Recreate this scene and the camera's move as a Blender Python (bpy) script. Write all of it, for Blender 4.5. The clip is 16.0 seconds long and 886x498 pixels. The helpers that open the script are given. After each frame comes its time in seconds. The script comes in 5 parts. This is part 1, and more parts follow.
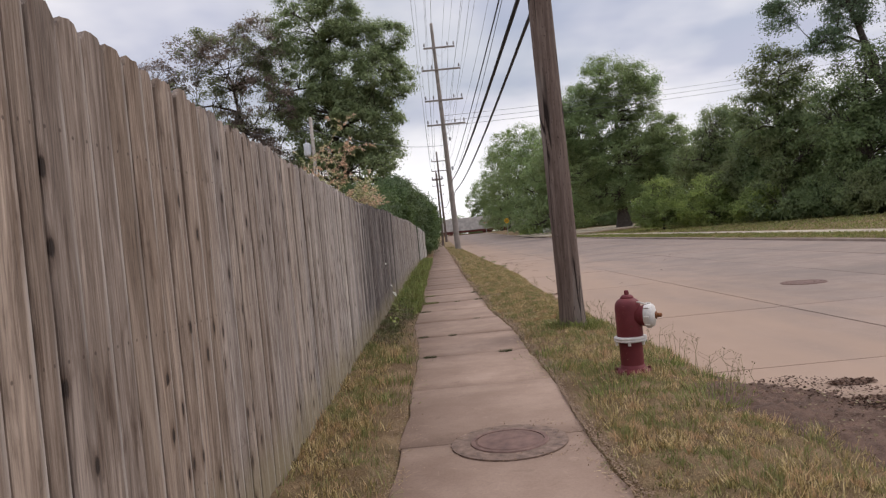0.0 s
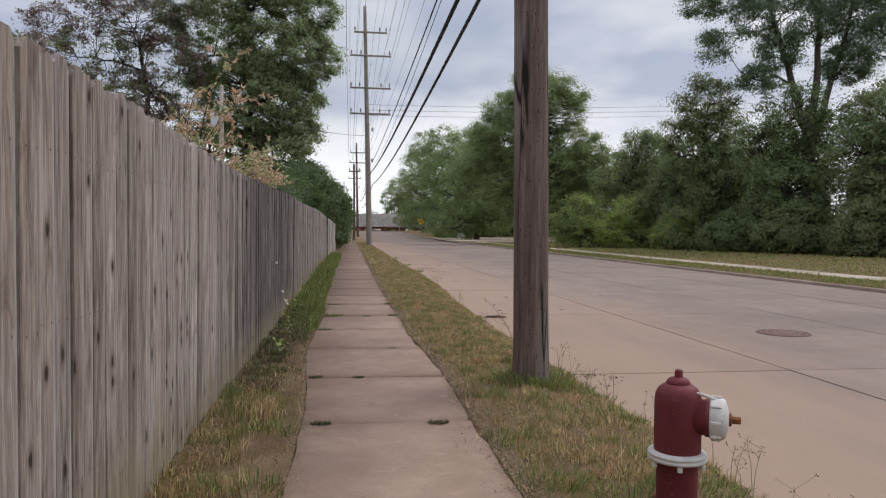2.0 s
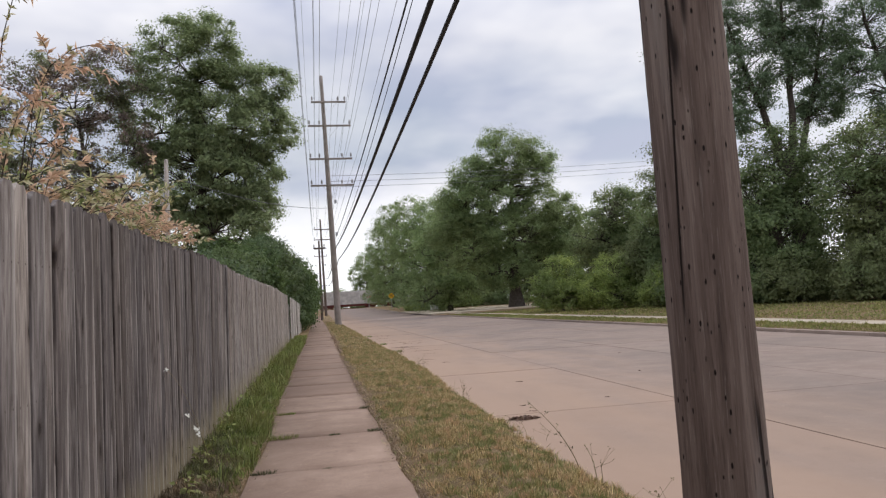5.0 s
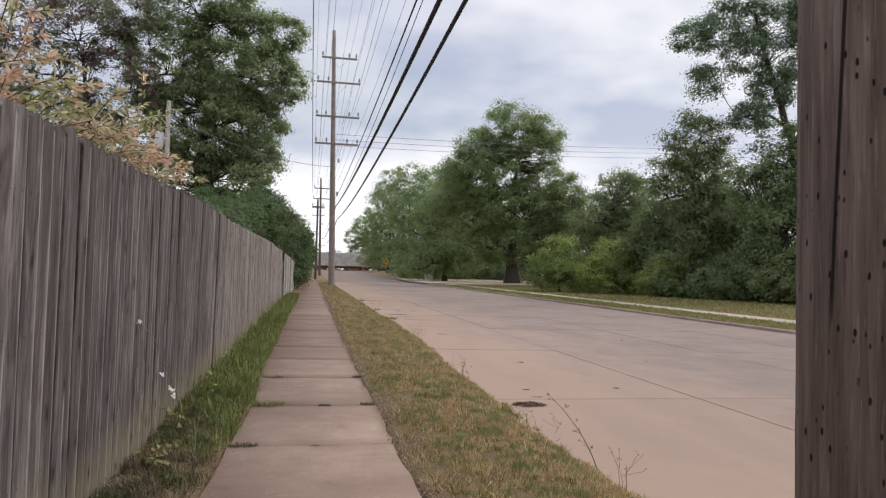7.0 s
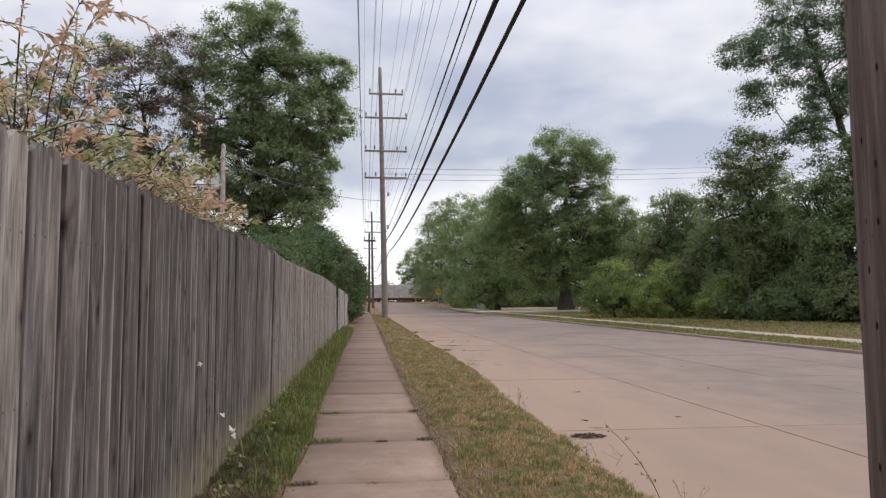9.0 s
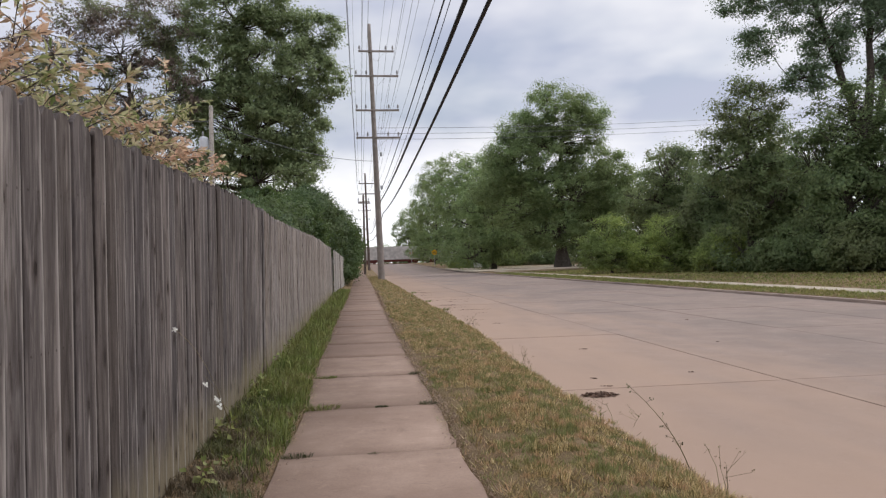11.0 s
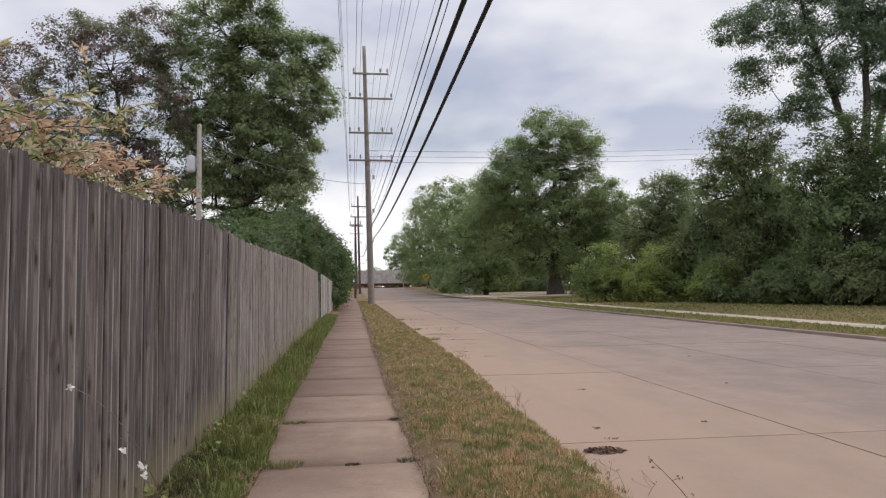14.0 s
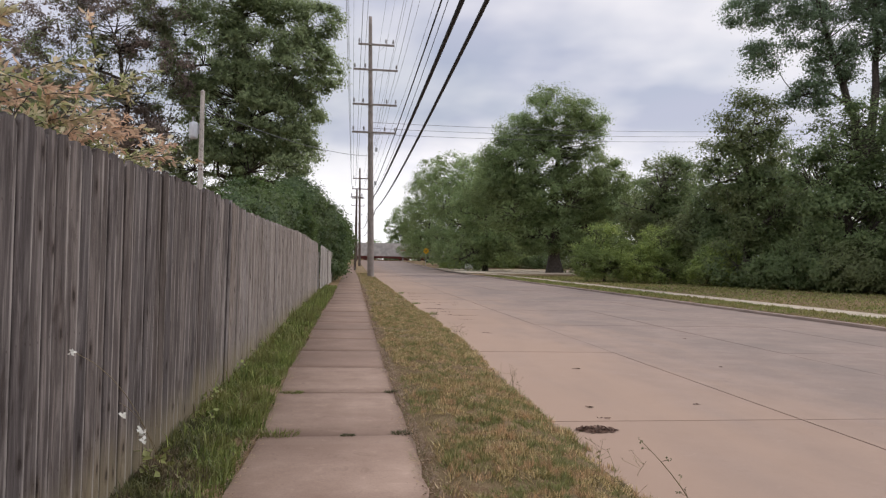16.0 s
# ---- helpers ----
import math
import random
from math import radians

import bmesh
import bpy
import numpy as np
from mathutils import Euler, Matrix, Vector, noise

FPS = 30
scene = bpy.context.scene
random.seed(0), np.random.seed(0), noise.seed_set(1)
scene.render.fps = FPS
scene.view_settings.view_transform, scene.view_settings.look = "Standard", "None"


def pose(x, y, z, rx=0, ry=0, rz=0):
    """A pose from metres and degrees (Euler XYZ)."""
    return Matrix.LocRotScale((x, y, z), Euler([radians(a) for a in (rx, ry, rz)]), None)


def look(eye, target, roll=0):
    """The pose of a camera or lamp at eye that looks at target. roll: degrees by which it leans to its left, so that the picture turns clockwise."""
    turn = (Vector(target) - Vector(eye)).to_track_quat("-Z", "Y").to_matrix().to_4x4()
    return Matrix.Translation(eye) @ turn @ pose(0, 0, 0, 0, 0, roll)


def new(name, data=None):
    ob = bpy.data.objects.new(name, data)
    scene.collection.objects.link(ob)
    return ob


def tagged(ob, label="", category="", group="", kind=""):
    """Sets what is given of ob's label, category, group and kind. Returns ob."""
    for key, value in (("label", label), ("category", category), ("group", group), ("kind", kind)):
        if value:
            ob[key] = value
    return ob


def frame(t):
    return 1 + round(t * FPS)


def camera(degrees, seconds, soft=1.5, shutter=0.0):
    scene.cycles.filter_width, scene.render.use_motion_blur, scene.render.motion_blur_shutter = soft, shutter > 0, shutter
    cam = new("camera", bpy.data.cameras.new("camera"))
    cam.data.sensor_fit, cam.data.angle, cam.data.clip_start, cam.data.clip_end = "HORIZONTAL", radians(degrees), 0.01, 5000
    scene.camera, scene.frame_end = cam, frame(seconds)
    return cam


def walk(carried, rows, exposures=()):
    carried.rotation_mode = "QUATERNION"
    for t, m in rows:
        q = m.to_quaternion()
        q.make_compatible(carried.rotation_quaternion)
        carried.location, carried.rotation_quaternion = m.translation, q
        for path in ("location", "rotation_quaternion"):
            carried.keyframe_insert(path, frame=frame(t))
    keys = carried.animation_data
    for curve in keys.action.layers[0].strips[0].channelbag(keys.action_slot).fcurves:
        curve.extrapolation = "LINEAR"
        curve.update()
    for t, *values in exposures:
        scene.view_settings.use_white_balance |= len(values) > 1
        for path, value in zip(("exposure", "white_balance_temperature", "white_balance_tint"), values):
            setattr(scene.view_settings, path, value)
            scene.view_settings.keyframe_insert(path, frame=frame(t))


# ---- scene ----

# ---------------------------------------------------------------- camera
cam = camera(64.1, 16.0, 1.25)
METRES, EYE, TILT, LEAN, TURN = 9.2, 1.285, -1.2, 0.0, -0.5
ROWS = [
    (0.0, 0.0, 0.0, 0.0, 0.01, 0.15, 5.49),
    (0.5, -0.004, 0.0726, 0.0088, -1.24, 1.2, 1.31),
    (1.0, -0.0074, 0.1513, 0.0023, -5.23, 1.1, -1.11),
    (1.5, -0.0032, 0.2215, 0.0091, -2.17, 1.02, 4.0),
    (2.0, -0.0038, 0.2918, 0.011, -7.26, -0.3, -0.36),
    (2.5, -0.0059, 0.3728, 0.0039, -0.44, -1.41, 3.13),
    (3.0, -0.0047, 0.4394, 0.0133, -3.06, -0.27, 0.5),
    (3.5, -0.0027, 0.5091, 0.0174, -7.58, 1.67, 2.73),
    (4.0, -0.0031, 0.5724, 0.0139, -9.66, 3.55, 1.6),
    (4.5, 0.0090, 0.6308, 0.0171, -14.95, 4.34, 0.91),
    (5.0, 0.0119, 0.6807, 0.0127, -9.62, 5.51, 3.52),
    (7.5, 0.0038, 0.7571, 0.0138, -10.09, 2.84, -2.41),
    (8.0, 0.0029, 0.751, 0.0162, -7.7, 4.22, -1.6),
    (8.5, 0.0035, 0.7545, 0.019, -7.0, 5.16, -1.34),
    (9.0, 0.0063, 0.7546, 0.0171, -5.97, 5.42, 0.26),
    (9.5, 0.008, 0.7548, 0.0166, -6.98, 5.65, 0.65),
    (10.0, 0.0046, 0.7592, 0.0116, -7.43, 2.22, 0.73),
    (12.5, 0.0246, 0.8886, 0.0188, -3.19, 3.2, 2.43),
    (13.0, 0.0309, 0.8926, 0.0266, -3.03, 4.44, 0.67),
    (13.5, 0.0228, 0.8966, 0.02, -6.12, 4.23, -1.43),
    (14.0, 0.0236, 0.8963, 0.023, -6.94, 4.2, 0.71),
    (14.5, 0.0204, 0.8932, 0.0244, -6.05, 4.17, 1.76),
    (15.0, 0.0238, 0.8905, 0.0256, -5.95, 4.36, 1.34),
    (15.5, 0.023, 0.891, 0.0239, -5.54, 3.94, 0.06),
    (16.0, 0.0233, 0.8933, 0.0247, -7.02, 2.15, -1.14),
]
walk(cam, [(t, pose(0, 0, EYE, TILT, LEAN, TURN) @ pose(METRES * x, METRES * y, METRES * z, 90 + pitch, roll, yaw)) for t, x, y, z, yaw, pitch, roll in ROWS],
     [(0, 0.03, 6560, 13), (0.5, 0.02, 6330, 10), (2.0, -0.08, 6350, 10), (2.5, -0.04, 6350, 10), (3.5, 0.03, 6180, 11), (4.5, 0.05, 6450, 11), (7.5, 0.14, 6450, 11), (8.5, 0.08, 6450, 11), (9.5, 0.06, 6450, 11), (11.0, 0.08, 6450, 11), (12.5, 0.11, 6200, 11), (13.6, 0.05, 6480, 11), (16.0, 0.05, 6550, 13)])

# ---------------------------------------------------------------- light
SUN_EL, SUN_AZ = 50.0, 66.0          # degrees; azimuth clockwise from +y
world = bpy.data.worlds.new("overcast_sky")
scene.world = world
world.use_nodes = True


def sky_nodes():
    nt = world.node_tree
    nt.nodes.clear()
    N, L = nt.nodes.new, nt.links.new
    out, bg = N("ShaderNodeOutputWorld"), N("ShaderNodeBackground")
    sky = N("ShaderNodeTexSky")
    sky.sky_type, sky.sun_disc = "NISHITA", False
    sky.sun_elevation, sky.sun_rotation = radians(SUN_EL), radians(SUN_AZ)
    sky.air_density, sky.dust_density = 1.2, 2.0
    gain = N("ShaderNodeVectorMath"); gain.operation = "SCALE"; gain.inputs["Scale"].default_value = 0.085
    L(sky.outputs[0], gain.inputs[0])
    tc, sep = N("ShaderNodeTexCoord"), N("ShaderNodeSeparateXYZ")
    L(tc.outputs["Generated"], sep.inputs[0])
    # cloud deck: direction projected on a flat layer
    up = N("ShaderNodeMath"); up.operation = "ADD"; up.inputs[1].default_value = 0.22
    mx = N("ShaderNodeMath"); mx.operation = "MAXIMUM"; mx.inputs[1].default_value = 0.0
    L(sep.outputs["Z"], mx.inputs[0]); L(mx.outputs[0], up.inputs[0])
    dx = N("ShaderNodeMath"); dx.operation = "DIVIDE"; L(sep.outputs["X"], dx.inputs[0]); L(up.outputs[0], dx.inputs[1])
    dy = N("ShaderNodeMath"); dy.operation = "DIVIDE"; L(sep.outputs["Y"], dy.inputs[0]); L(up.outputs[0], dy.inputs[1])
    flat = N("ShaderNodeCombineXYZ"); L(dx.outputs[0], flat.inputs[0]); L(dy.outputs[0], flat.inputs[1])
    flat.inputs[2].default_value = 3.7
    big = N("ShaderNodeTexNoise"); big.inputs["Scale"].default_value = 1.15; big.inputs["Detail"].default_value = 3.5
    big.inputs["Roughness"].default_value = 0.5; big.inputs["Distortion"].default_value = 0.35
    L(flat.outputs[0], big.inputs["Vector"])
    cover = N("ShaderNodeMapRange"); cover.interpolation_type = "SMOOTHSTEP"
    cover.inputs["From Min"].default_value, cover.inputs["From Max"].default_value = 0.36, 0.60
    cover.inputs["To Min"].default_value, cover.inputs["To Max"].default_value = 0.6, 1.0
    L(big.outputs["Fac"], cover.inputs["Value"])
    shade = N("ShaderNodeTexNoise"); shade.inputs["Scale"].default_value = 1.7; shade.inputs["Detail"].default_value = 4.0
    shade.inputs["Roughness"].default_value = 0.5
    L(flat.outputs[0], shade.inputs["Vector"])
    ramp = N("ShaderNodeValToRGB")
    ramp.color_ramp.elements[0].position, ramp.color_ramp.elements[0].color = 0.40, (0.52, 0.555, 0.68, 1)
    ramp.color_ramp.elements[1].position, ramp.color_ramp.elements[1].color = 0.60, (0.86, 0.86, 0.90, 1)
    L(shade.outputs["Fac"], ramp.inputs[0])
    mix = N("ShaderNodeMix"); mix.data_type = "RGBA"
    L(cover.outputs[0], mix.inputs["Factor"]); L(gain.outputs[0], mix.inputs["A"]); L(ramp.outputs[0], mix.inputs["B"])
    # thin bright cloud low over the end of the street
    low = N("ShaderNodeMapRange"); low.interpolation_type = "SMOOTHSTEP"
    low.inputs["From Min"].default_value, low.inputs["From Max"].default_value = 0.20, 0.05
    L(sep.outputs["Z"], low.inputs["Value"])
    mix2 = N("ShaderNodeMix"); mix2.data_type = "RGBA"; mix2.inputs["B"].default_value = (1.12, 1.12, 1.14, 1)
    L(low.outputs[0], mix2.inputs["Factor"]); L(mix.outputs["Result"], mix2.inputs["A"])
    # the deck is thinner and brighter towards the zenith
    zen = N("ShaderNodeMapRange"); zen.inputs["From Min"].default_value, zen.inputs["From Max"].default_value = 0.35, 0.95
    zen.inputs["To Min"].default_value, zen.inputs["To Max"].default_value = 1.0, 1.9
    L(sep.outputs["Z"], zen.inputs["Value"])
    fin = N("ShaderNodeVectorMath"); fin.operation = "SCALE"
    L(mix2.outputs["Result"], fin.inputs[0]); L(zen.outputs[0], fin.inputs["Scale"])
    L(fin.outputs[0], bg.inputs[0]); L(bg.outputs[0], out.inputs[0])


sky_nodes()
sun_data = bpy.data.lights.new("sun", "SUN")
sun_data.energy, sun_data.angle, sun_data.color = 1.4, radians(25), (1.0, 0.95, 0.88)
sun = new("sun", sun_data)
sun.matrix_world = look((math.sin(radians(SUN_AZ)) * 50, math.cos(radians(SUN_AZ)) * 50, 50 * math.tan(radians(SUN_EL))), (0, 0, 0))


# ---------------------------------------------------------------- materials
class Mat:
    """A small node builder round one principled shader."""

    def __init__(self, name, rough=0.8, metal=0.0, spec=0.3):
        self.m = bpy.data.materials.new(name)
        self.m.use_nodes = True
        self.nt = self.m.node_tree
        self.b = self.nt.nodes["Principled BSDF"]
        self.b.inputs["Roughness"].default_value = rough
        self.b.inputs["Metallic"].default_value = metal
        self.b.inputs["Specular IOR Level"].default_value = spec

    def n(self, kind, **ins):
        node = self.nt.nodes.new(kind)
        for k, v in ins.items():
            node.inputs[k.replace("_", " ")].default_value = v
        return node

    def l(self, a, b):
        self.nt.links.new(a, b)

    def coords(self, which="object", scale=(1, 1, 1), shift=None):
        if which == "world":
            src = self.n("ShaderNodeNewGeometry").outputs["Position"]
        else:
            src = self.n("ShaderNodeTexCoord").outputs["Object"]
        mp = self.n("ShaderNodeMapping")
        mp.inputs["Scale"].default_value = scale
        self.l(src, mp.inputs["Vector"])
        if shift is not None:
            self.l(shift, mp.inputs["Location"])
        return mp.outputs[0]

    def random_shift(self):
        info = self.n("ShaderNodeObjectInfo")
        comb = self.n("ShaderNodeVectorMath"); comb.operation = "SCALE"
        comb.inputs[0].default_value = (37.0, 53.0, 71.0)
        self.l(info.outputs["Random"], comb.inputs["Scale"])
        return comb.outputs[0], info.outputs["Random"]

    def noise(self, vec, scale, detail=4.0, rough=0.55, dist=0.0):
        t = self.n("ShaderNodeTexNoise", Scale=scale, Detail=detail, Roughness=rough, Distortion=dist)
        self.l(vec, t.inputs["Vector"])
        return t.outputs["Fac"]

    def ramp(self, fac, *stops):
        r = self.n("ShaderNodeValToRGB")
        while len(r.color_ramp.elements) < len(stops):
            r.color_ramp.elements.new(0.5)
        for e, (p, c) in zip(r.color_ramp.elements, stops):
            e.position, e.color = p, (*c, 1) if len(c) == 3 else c
        self.l(fac, r.inputs[0])
        return r.outputs["Color"]

    def rng(self, val, a, b, c=0.0, d=1.0, smooth=True):
        r = self.n("ShaderNodeMapRange", From_Min=a, From_Max=b, To_Min=c, To_Max=d)
        if smooth:
            r.interpolation_type = "SMOOTHSTEP"
        self.l(val, r.inputs["Value"])
        return r.outputs[0]

    def mix(self, fac, a, b, mode="MIX"):
        x = self.n("ShaderNodeMix")
        x.data_type, x.blend_type = "RGBA", mode
        for sock, v in (("Factor", fac), ("A", a), ("B", b)):
            if isinstance(v, (int, float)):
                x.inputs[sock].default_value = v
            elif isinstance(v, tuple):
                x.inputs[sock].default_value = (*v, 1)
            else:
                self.l(v, x.inputs[sock])
        return x.outputs["Result"]

    def math(self, op, a, b=0.0):
        x = self.n("ShaderNodeMath"); x.operation = op
        for i, v in enumerate((a, b)):
            if isinstance(v, (int, float)):
                x.inputs[i].default_value = v
            else:
                self.l(v, x.inputs[i])
        return x.outputs[0]

    def color(self, sock):
        self.l(sock, self.b.inputs["Base Color"])

    def bump(self, h, strength=0.4, dist=0.01):
        bp = self.n("ShaderNodeBump", Strength=strength, Distance=dist)
        self.l(h, bp.inputs["Height"])
        self.l(bp.outputs[0], self.b.inputs["Normal"])


def simple(name, base, rough=0.7, metal=0.0, var=0.25, scale=6.0, bump=0.2, dist=0.004):
    a = Mat(name, rough, metal)
    v = a.coords()
    f = a.noise(v, scale, 6)
    lo = tuple(c * (1 - var) for c in base)
    hi = tuple(min(1, c * (1 + var)) for c in base)
    a.color(a.ramp(f, (0.3, lo), (0.7, hi)))
    a.bump(a.noise(v, scale * 8, 3), bump, dist)
    return a.m


def weathered_wood(name, tones, stain=False):
    a = Mat(name, 0.85, spec=0.15)
    sh, rnd = a.random_shift()
    grain = a.noise(a.coords(scale=(30, 44, 2.6), shift=sh), 1.0, 7, 0.66, 0.8)
    streak = a.noise(a.coords(scale=(6, 13, 1.1), shift=sh), 1.0, 5, 0.62, 0.9)
    fine = a.noise(a.coords(scale=(120, 150, 5.0), shift=sh), 1.0, 4, 0.6)
    blot = a.noise(a.coords(scale=(3, 10, 3.4), shift=sh), 1.0, 4, 0.6, 0.8)
    c = a.ramp(grain, (0.27, tones[0]), (0.5, tones[1]), (0.74, tones[2]))
    c = a.mix(a.rng(streak, 0.54, 0.66, 0, 0.65), c, tones[2])
    c = a.mix(a.rng(streak, 0.46, 0.34, 0, 0.7), c, tones[3])
    # each board has weathered a little differently
    tone = a.ramp(rnd, (0.0, (0.72, 0.69, 0.67)), (0.2, (1.12, 1.09, 1.06)), (0.4, (0.84, 0.84, 0.86)), (0.6, (1.26, 1.23, 1.20)), (0.75, (0.80, 0.75, 0.70)), (0.9, (1.06, 1.05, 1.05)), (1.0, (0.94, 0.88, 0.82)))
    c = a.mix(1.0, c, tone, "MULTIPLY")
    loc = a.n("ShaderNodeSeparateXYZ")
    a.l(a.coords(), loc.inputs[0])
    rs = a.n("ShaderNodeSeparateXYZ")
    a.l(sh, rs.inputs[0])
    if stain:
        wpos = a.n("ShaderNodeSeparateXYZ")
        a.l(a.n("ShaderNodeNewGeometry").outputs["Position"], wpos.inputs[0])
        edge = a.noise(a.coords("world", (0.5, 3.0, 0.45)), 1.0, 5, 0.65)
        board = a.math("MULTIPLY", a.math("SUBTRACT", rnd, 0.5), 1.6)
        wob = a.math("ADD", a.math("ADD", wpos.outputs["Y"], board), a.math("MULTIPLY", a.math("SUBTRACT", edge, 0.5), 6.0))
        # black mould has run down the boards of the middle stretch
        dark = a.math("MULTIPLY", a.rng(wob, 7.4, 10.2), a.math("ADD", a.rng(wob, 16.4, 14.8, 0, 0.6), a.rng(wob, 36.0, 15.5, 0, 0.4)))
        mould = a.mix(a.rng(streak, 0.42, 0.60), (0.058, 0.050, 0.050), a.mix(a.rng(grain, 0.34, 0.70), (0.092, 0.080, 0.078), (0.188, 0.168, 0.161)))
        c = a.mix(a.math("MULTIPLY", dark, 0.90), c, a.mix(1.0, mould, a.mix(1.0, mould, tone, "MULTIPLY")))
        # the oldest boards have gone brown
        c = a.mix(a.rng(wob, 7.5, 2.0, 0, 0.95), c, a.mix(1.0, c, (0.74, 0.655, 0.585), "MULTIPLY"))
        # algae and splash dirt on the lowest hand's width
        alg = a.math("ADD", wpos.outputs["Z"], a.math("MULTIPLY", a.math("SUBTRACT", edge, 0.5), 0.5))
        c = a.mix(a.rng(alg, 0.46, 0.06, 0, 0.7), c, (0.235, 0.195, 0.118))
    c = a.mix(a.rng(blot, 0.54, 0.70, 0, 0.55), c, a.mix(1.0, c, (0.42, 0.36, 0.33), "MULTIPLY"))
    c = a.mix(a.rng(fine, 0.54, 0.70, 0, 0.5), c, a.mix(1.0, c, (0.35, 0.33, 0.32), "MULTIPLY"))
    c = a.mix(a.rng(fine, 0.46, 0.34, 0, 0.3), c, a.mix(1.0, c, (1.7, 1.7, 1.7), "MULTIPLY"))
    # one edge of each board is paler: weathering, and light caught there, put into the colour
    pale = a.math("MULTIPLY", a.rng(loc.outputs["Y"], 0.040, 0.064), a.rng(streak, 0.40, 0.55, 0.1, 0.6))
    c = a.mix(pale, c, tuple(t * 0.85 for t in tones[2]))
    # knots, and rusty nail heads over the rails
    uv = a.n("ShaderNodeCombineXYZ")
    a.l(a.math("ADD", a.math("MULTIPLY", loc.outputs["Y"], 9.0), rs.outputs["X"]), uv.inputs[0])
    a.l(a.math("ADD", a.math("MULTIPLY", loc.outputs["Z"], 4.6), rs.outputs["Y"]), uv.inputs[1])
    kn = a.n("ShaderNodeTexVoronoi", Scale=1.0)
    kn.voronoi_dimensions = "2D"
    a.l(uv.outputs[0], kn.inputs["Vector"])
    pickc = a.n("ShaderNodeSeparateColor")
    a.l(kn.outputs["Color"], pickc.inputs[0])
    some = a.rng(pickc.outputs[0], 0.79, 0.82)
    ragged = a.math("ADD", kn.outputs["Distance"], a.math("MULTIPLY", a.math("SUBTRACT", fine, 0.5), 0.16))
    knot = a.math("MULTIPLY", a.rng(ragged, 0.14, 0.07), some)
    halo = a.math("MULTIPLY", a.rng(ragged, 0.36, 0.10), some)
    c = a.mix(a.math("MULTIPLY", halo, 0.6), c, a.mix(1.0, c, (0.40, 0.33, 0.29), "MULTIPLY"))
    c = a.mix(a.math("MULTIPLY", knot, 0.9), c, (0.030, 0.024, 0.021))
    ny = a.math("POWER", a.math("SUBTRACT", a.math("ABSOLUTE", loc.outputs["Y"]), 0.036), 2.0)
    nail = None
    for row in (0.39, 0.99, 1.57):
        d = a.math("SQRT", a.math("ADD", ny, a.math("POWER", a.math("SUBTRACT", loc.outputs["Z"], row), 2.0)))
        one = a.rng(d, 0.0065, 0.004)
        nail = one if nail is None else a.math("MAXIMUM", nail, one)
    c = a.mix(a.math("MULTIPLY", nail, 0.6), c, (0.04, 0.028, 0.022))
    a.color(c)
    a.bump(a.math("ADD", grain, a.math("SUBTRACT", a.math("MULTIPLY", fine, 0.6), a.math("MULTIPLY", knot, 0.8))), 0.85, 0.005)
    return a.m


M_PICKET = weathered_wood("weathered_cedar", [(0.135, 0.115, 0.103), (0.315, 0.282, 0.258), (0.53, 0.49, 0.455), (0.15, 0.118, 0.098)], True)
M_PANEL = weathered_wood("pale_weathered_boards", [(0.26, 0.24, 0.23), (0.46, 0.44, 0.41), (0.60, 0.57, 0.54), (0.30, 0.27, 0.25)])


def pole_wood():
    a = Mat("creosoted_pole_wood", 0.85, spec=0.15)
    v1 = a.coords(scale=(22, 22, 0.9))
    grain = a.noise(v1, 1.0, 6, 0.65, 0.3)
    fine = a.noise(a.coords(scale=(110, 110, 5.0)), 1.0, 5, 0.65)
    blot = a.noise(a.coords(scale=(4, 4, 0.7)), 1.0, 4)
    c = a.ramp(grain, (0.30, (0.078, 0.055, 0.045)), (0.5, (0.142, 0.104, 0.086)), (0.70, (0.215, 0.168, 0.142)))
    c = a.mix(a.rng(blot, 0.5, 0.7, 0, 0.55), c, (0.235, 0.205, 0.185))
    c = a.mix(a.rng(fine, 0.54, 0.68, 0, 0.5), c, (0.052, 0.036, 0.030))
    c = a.mix(a.rng(fine, 0.44, 0.34, 0, 0.35), c, (0.27, 0.225, 0.195))
    # long drying checks and spike holes
    chk = a.n("ShaderNodeTexVoronoi", Scale=1.0); chk.feature = "DISTANCE_TO_EDGE"
    a.l(a.coords(scale=(9, 9, 0.55)), chk.inputs["Vector"])
    crack = a.rng(chk.outputs["Distance"], 0.045, 0.01)
    gate = a.rng(a.noise(a.coords(scale=(5, 5, 0.8)), 1.0, 2), 0.48, 0.56)
    crack = a.math("MULTIPLY", crack, gate)
    pit = a.n("ShaderNodeTexVoronoi", Scale=1.0)
    a.l(a.coords(scale=(58, 58, 21)), pit.inputs["Vector"])
    hole = a.math("MULTIPLY", a.rng(pit.outputs["Distance"], 0.26, 0.16), a.rng(pit.outputs["Color"], 0.66, 0.70))
    c = a.mix(a.math("MAXIMUM", crack, hole), c, (0.02, 0.014, 0.012))
    a.color(c)
    h = a.math("SUBTRACT", a.math("ADD", grain, a.math("MULTIPLY", fine, 0.4)), a.math("MULTIPLY", a.math("MAXIMUM", crack, hole), 2.0))
    a.bump(h, 0.8, 0.008)
    return a.m


M_POLE = pole_wood()


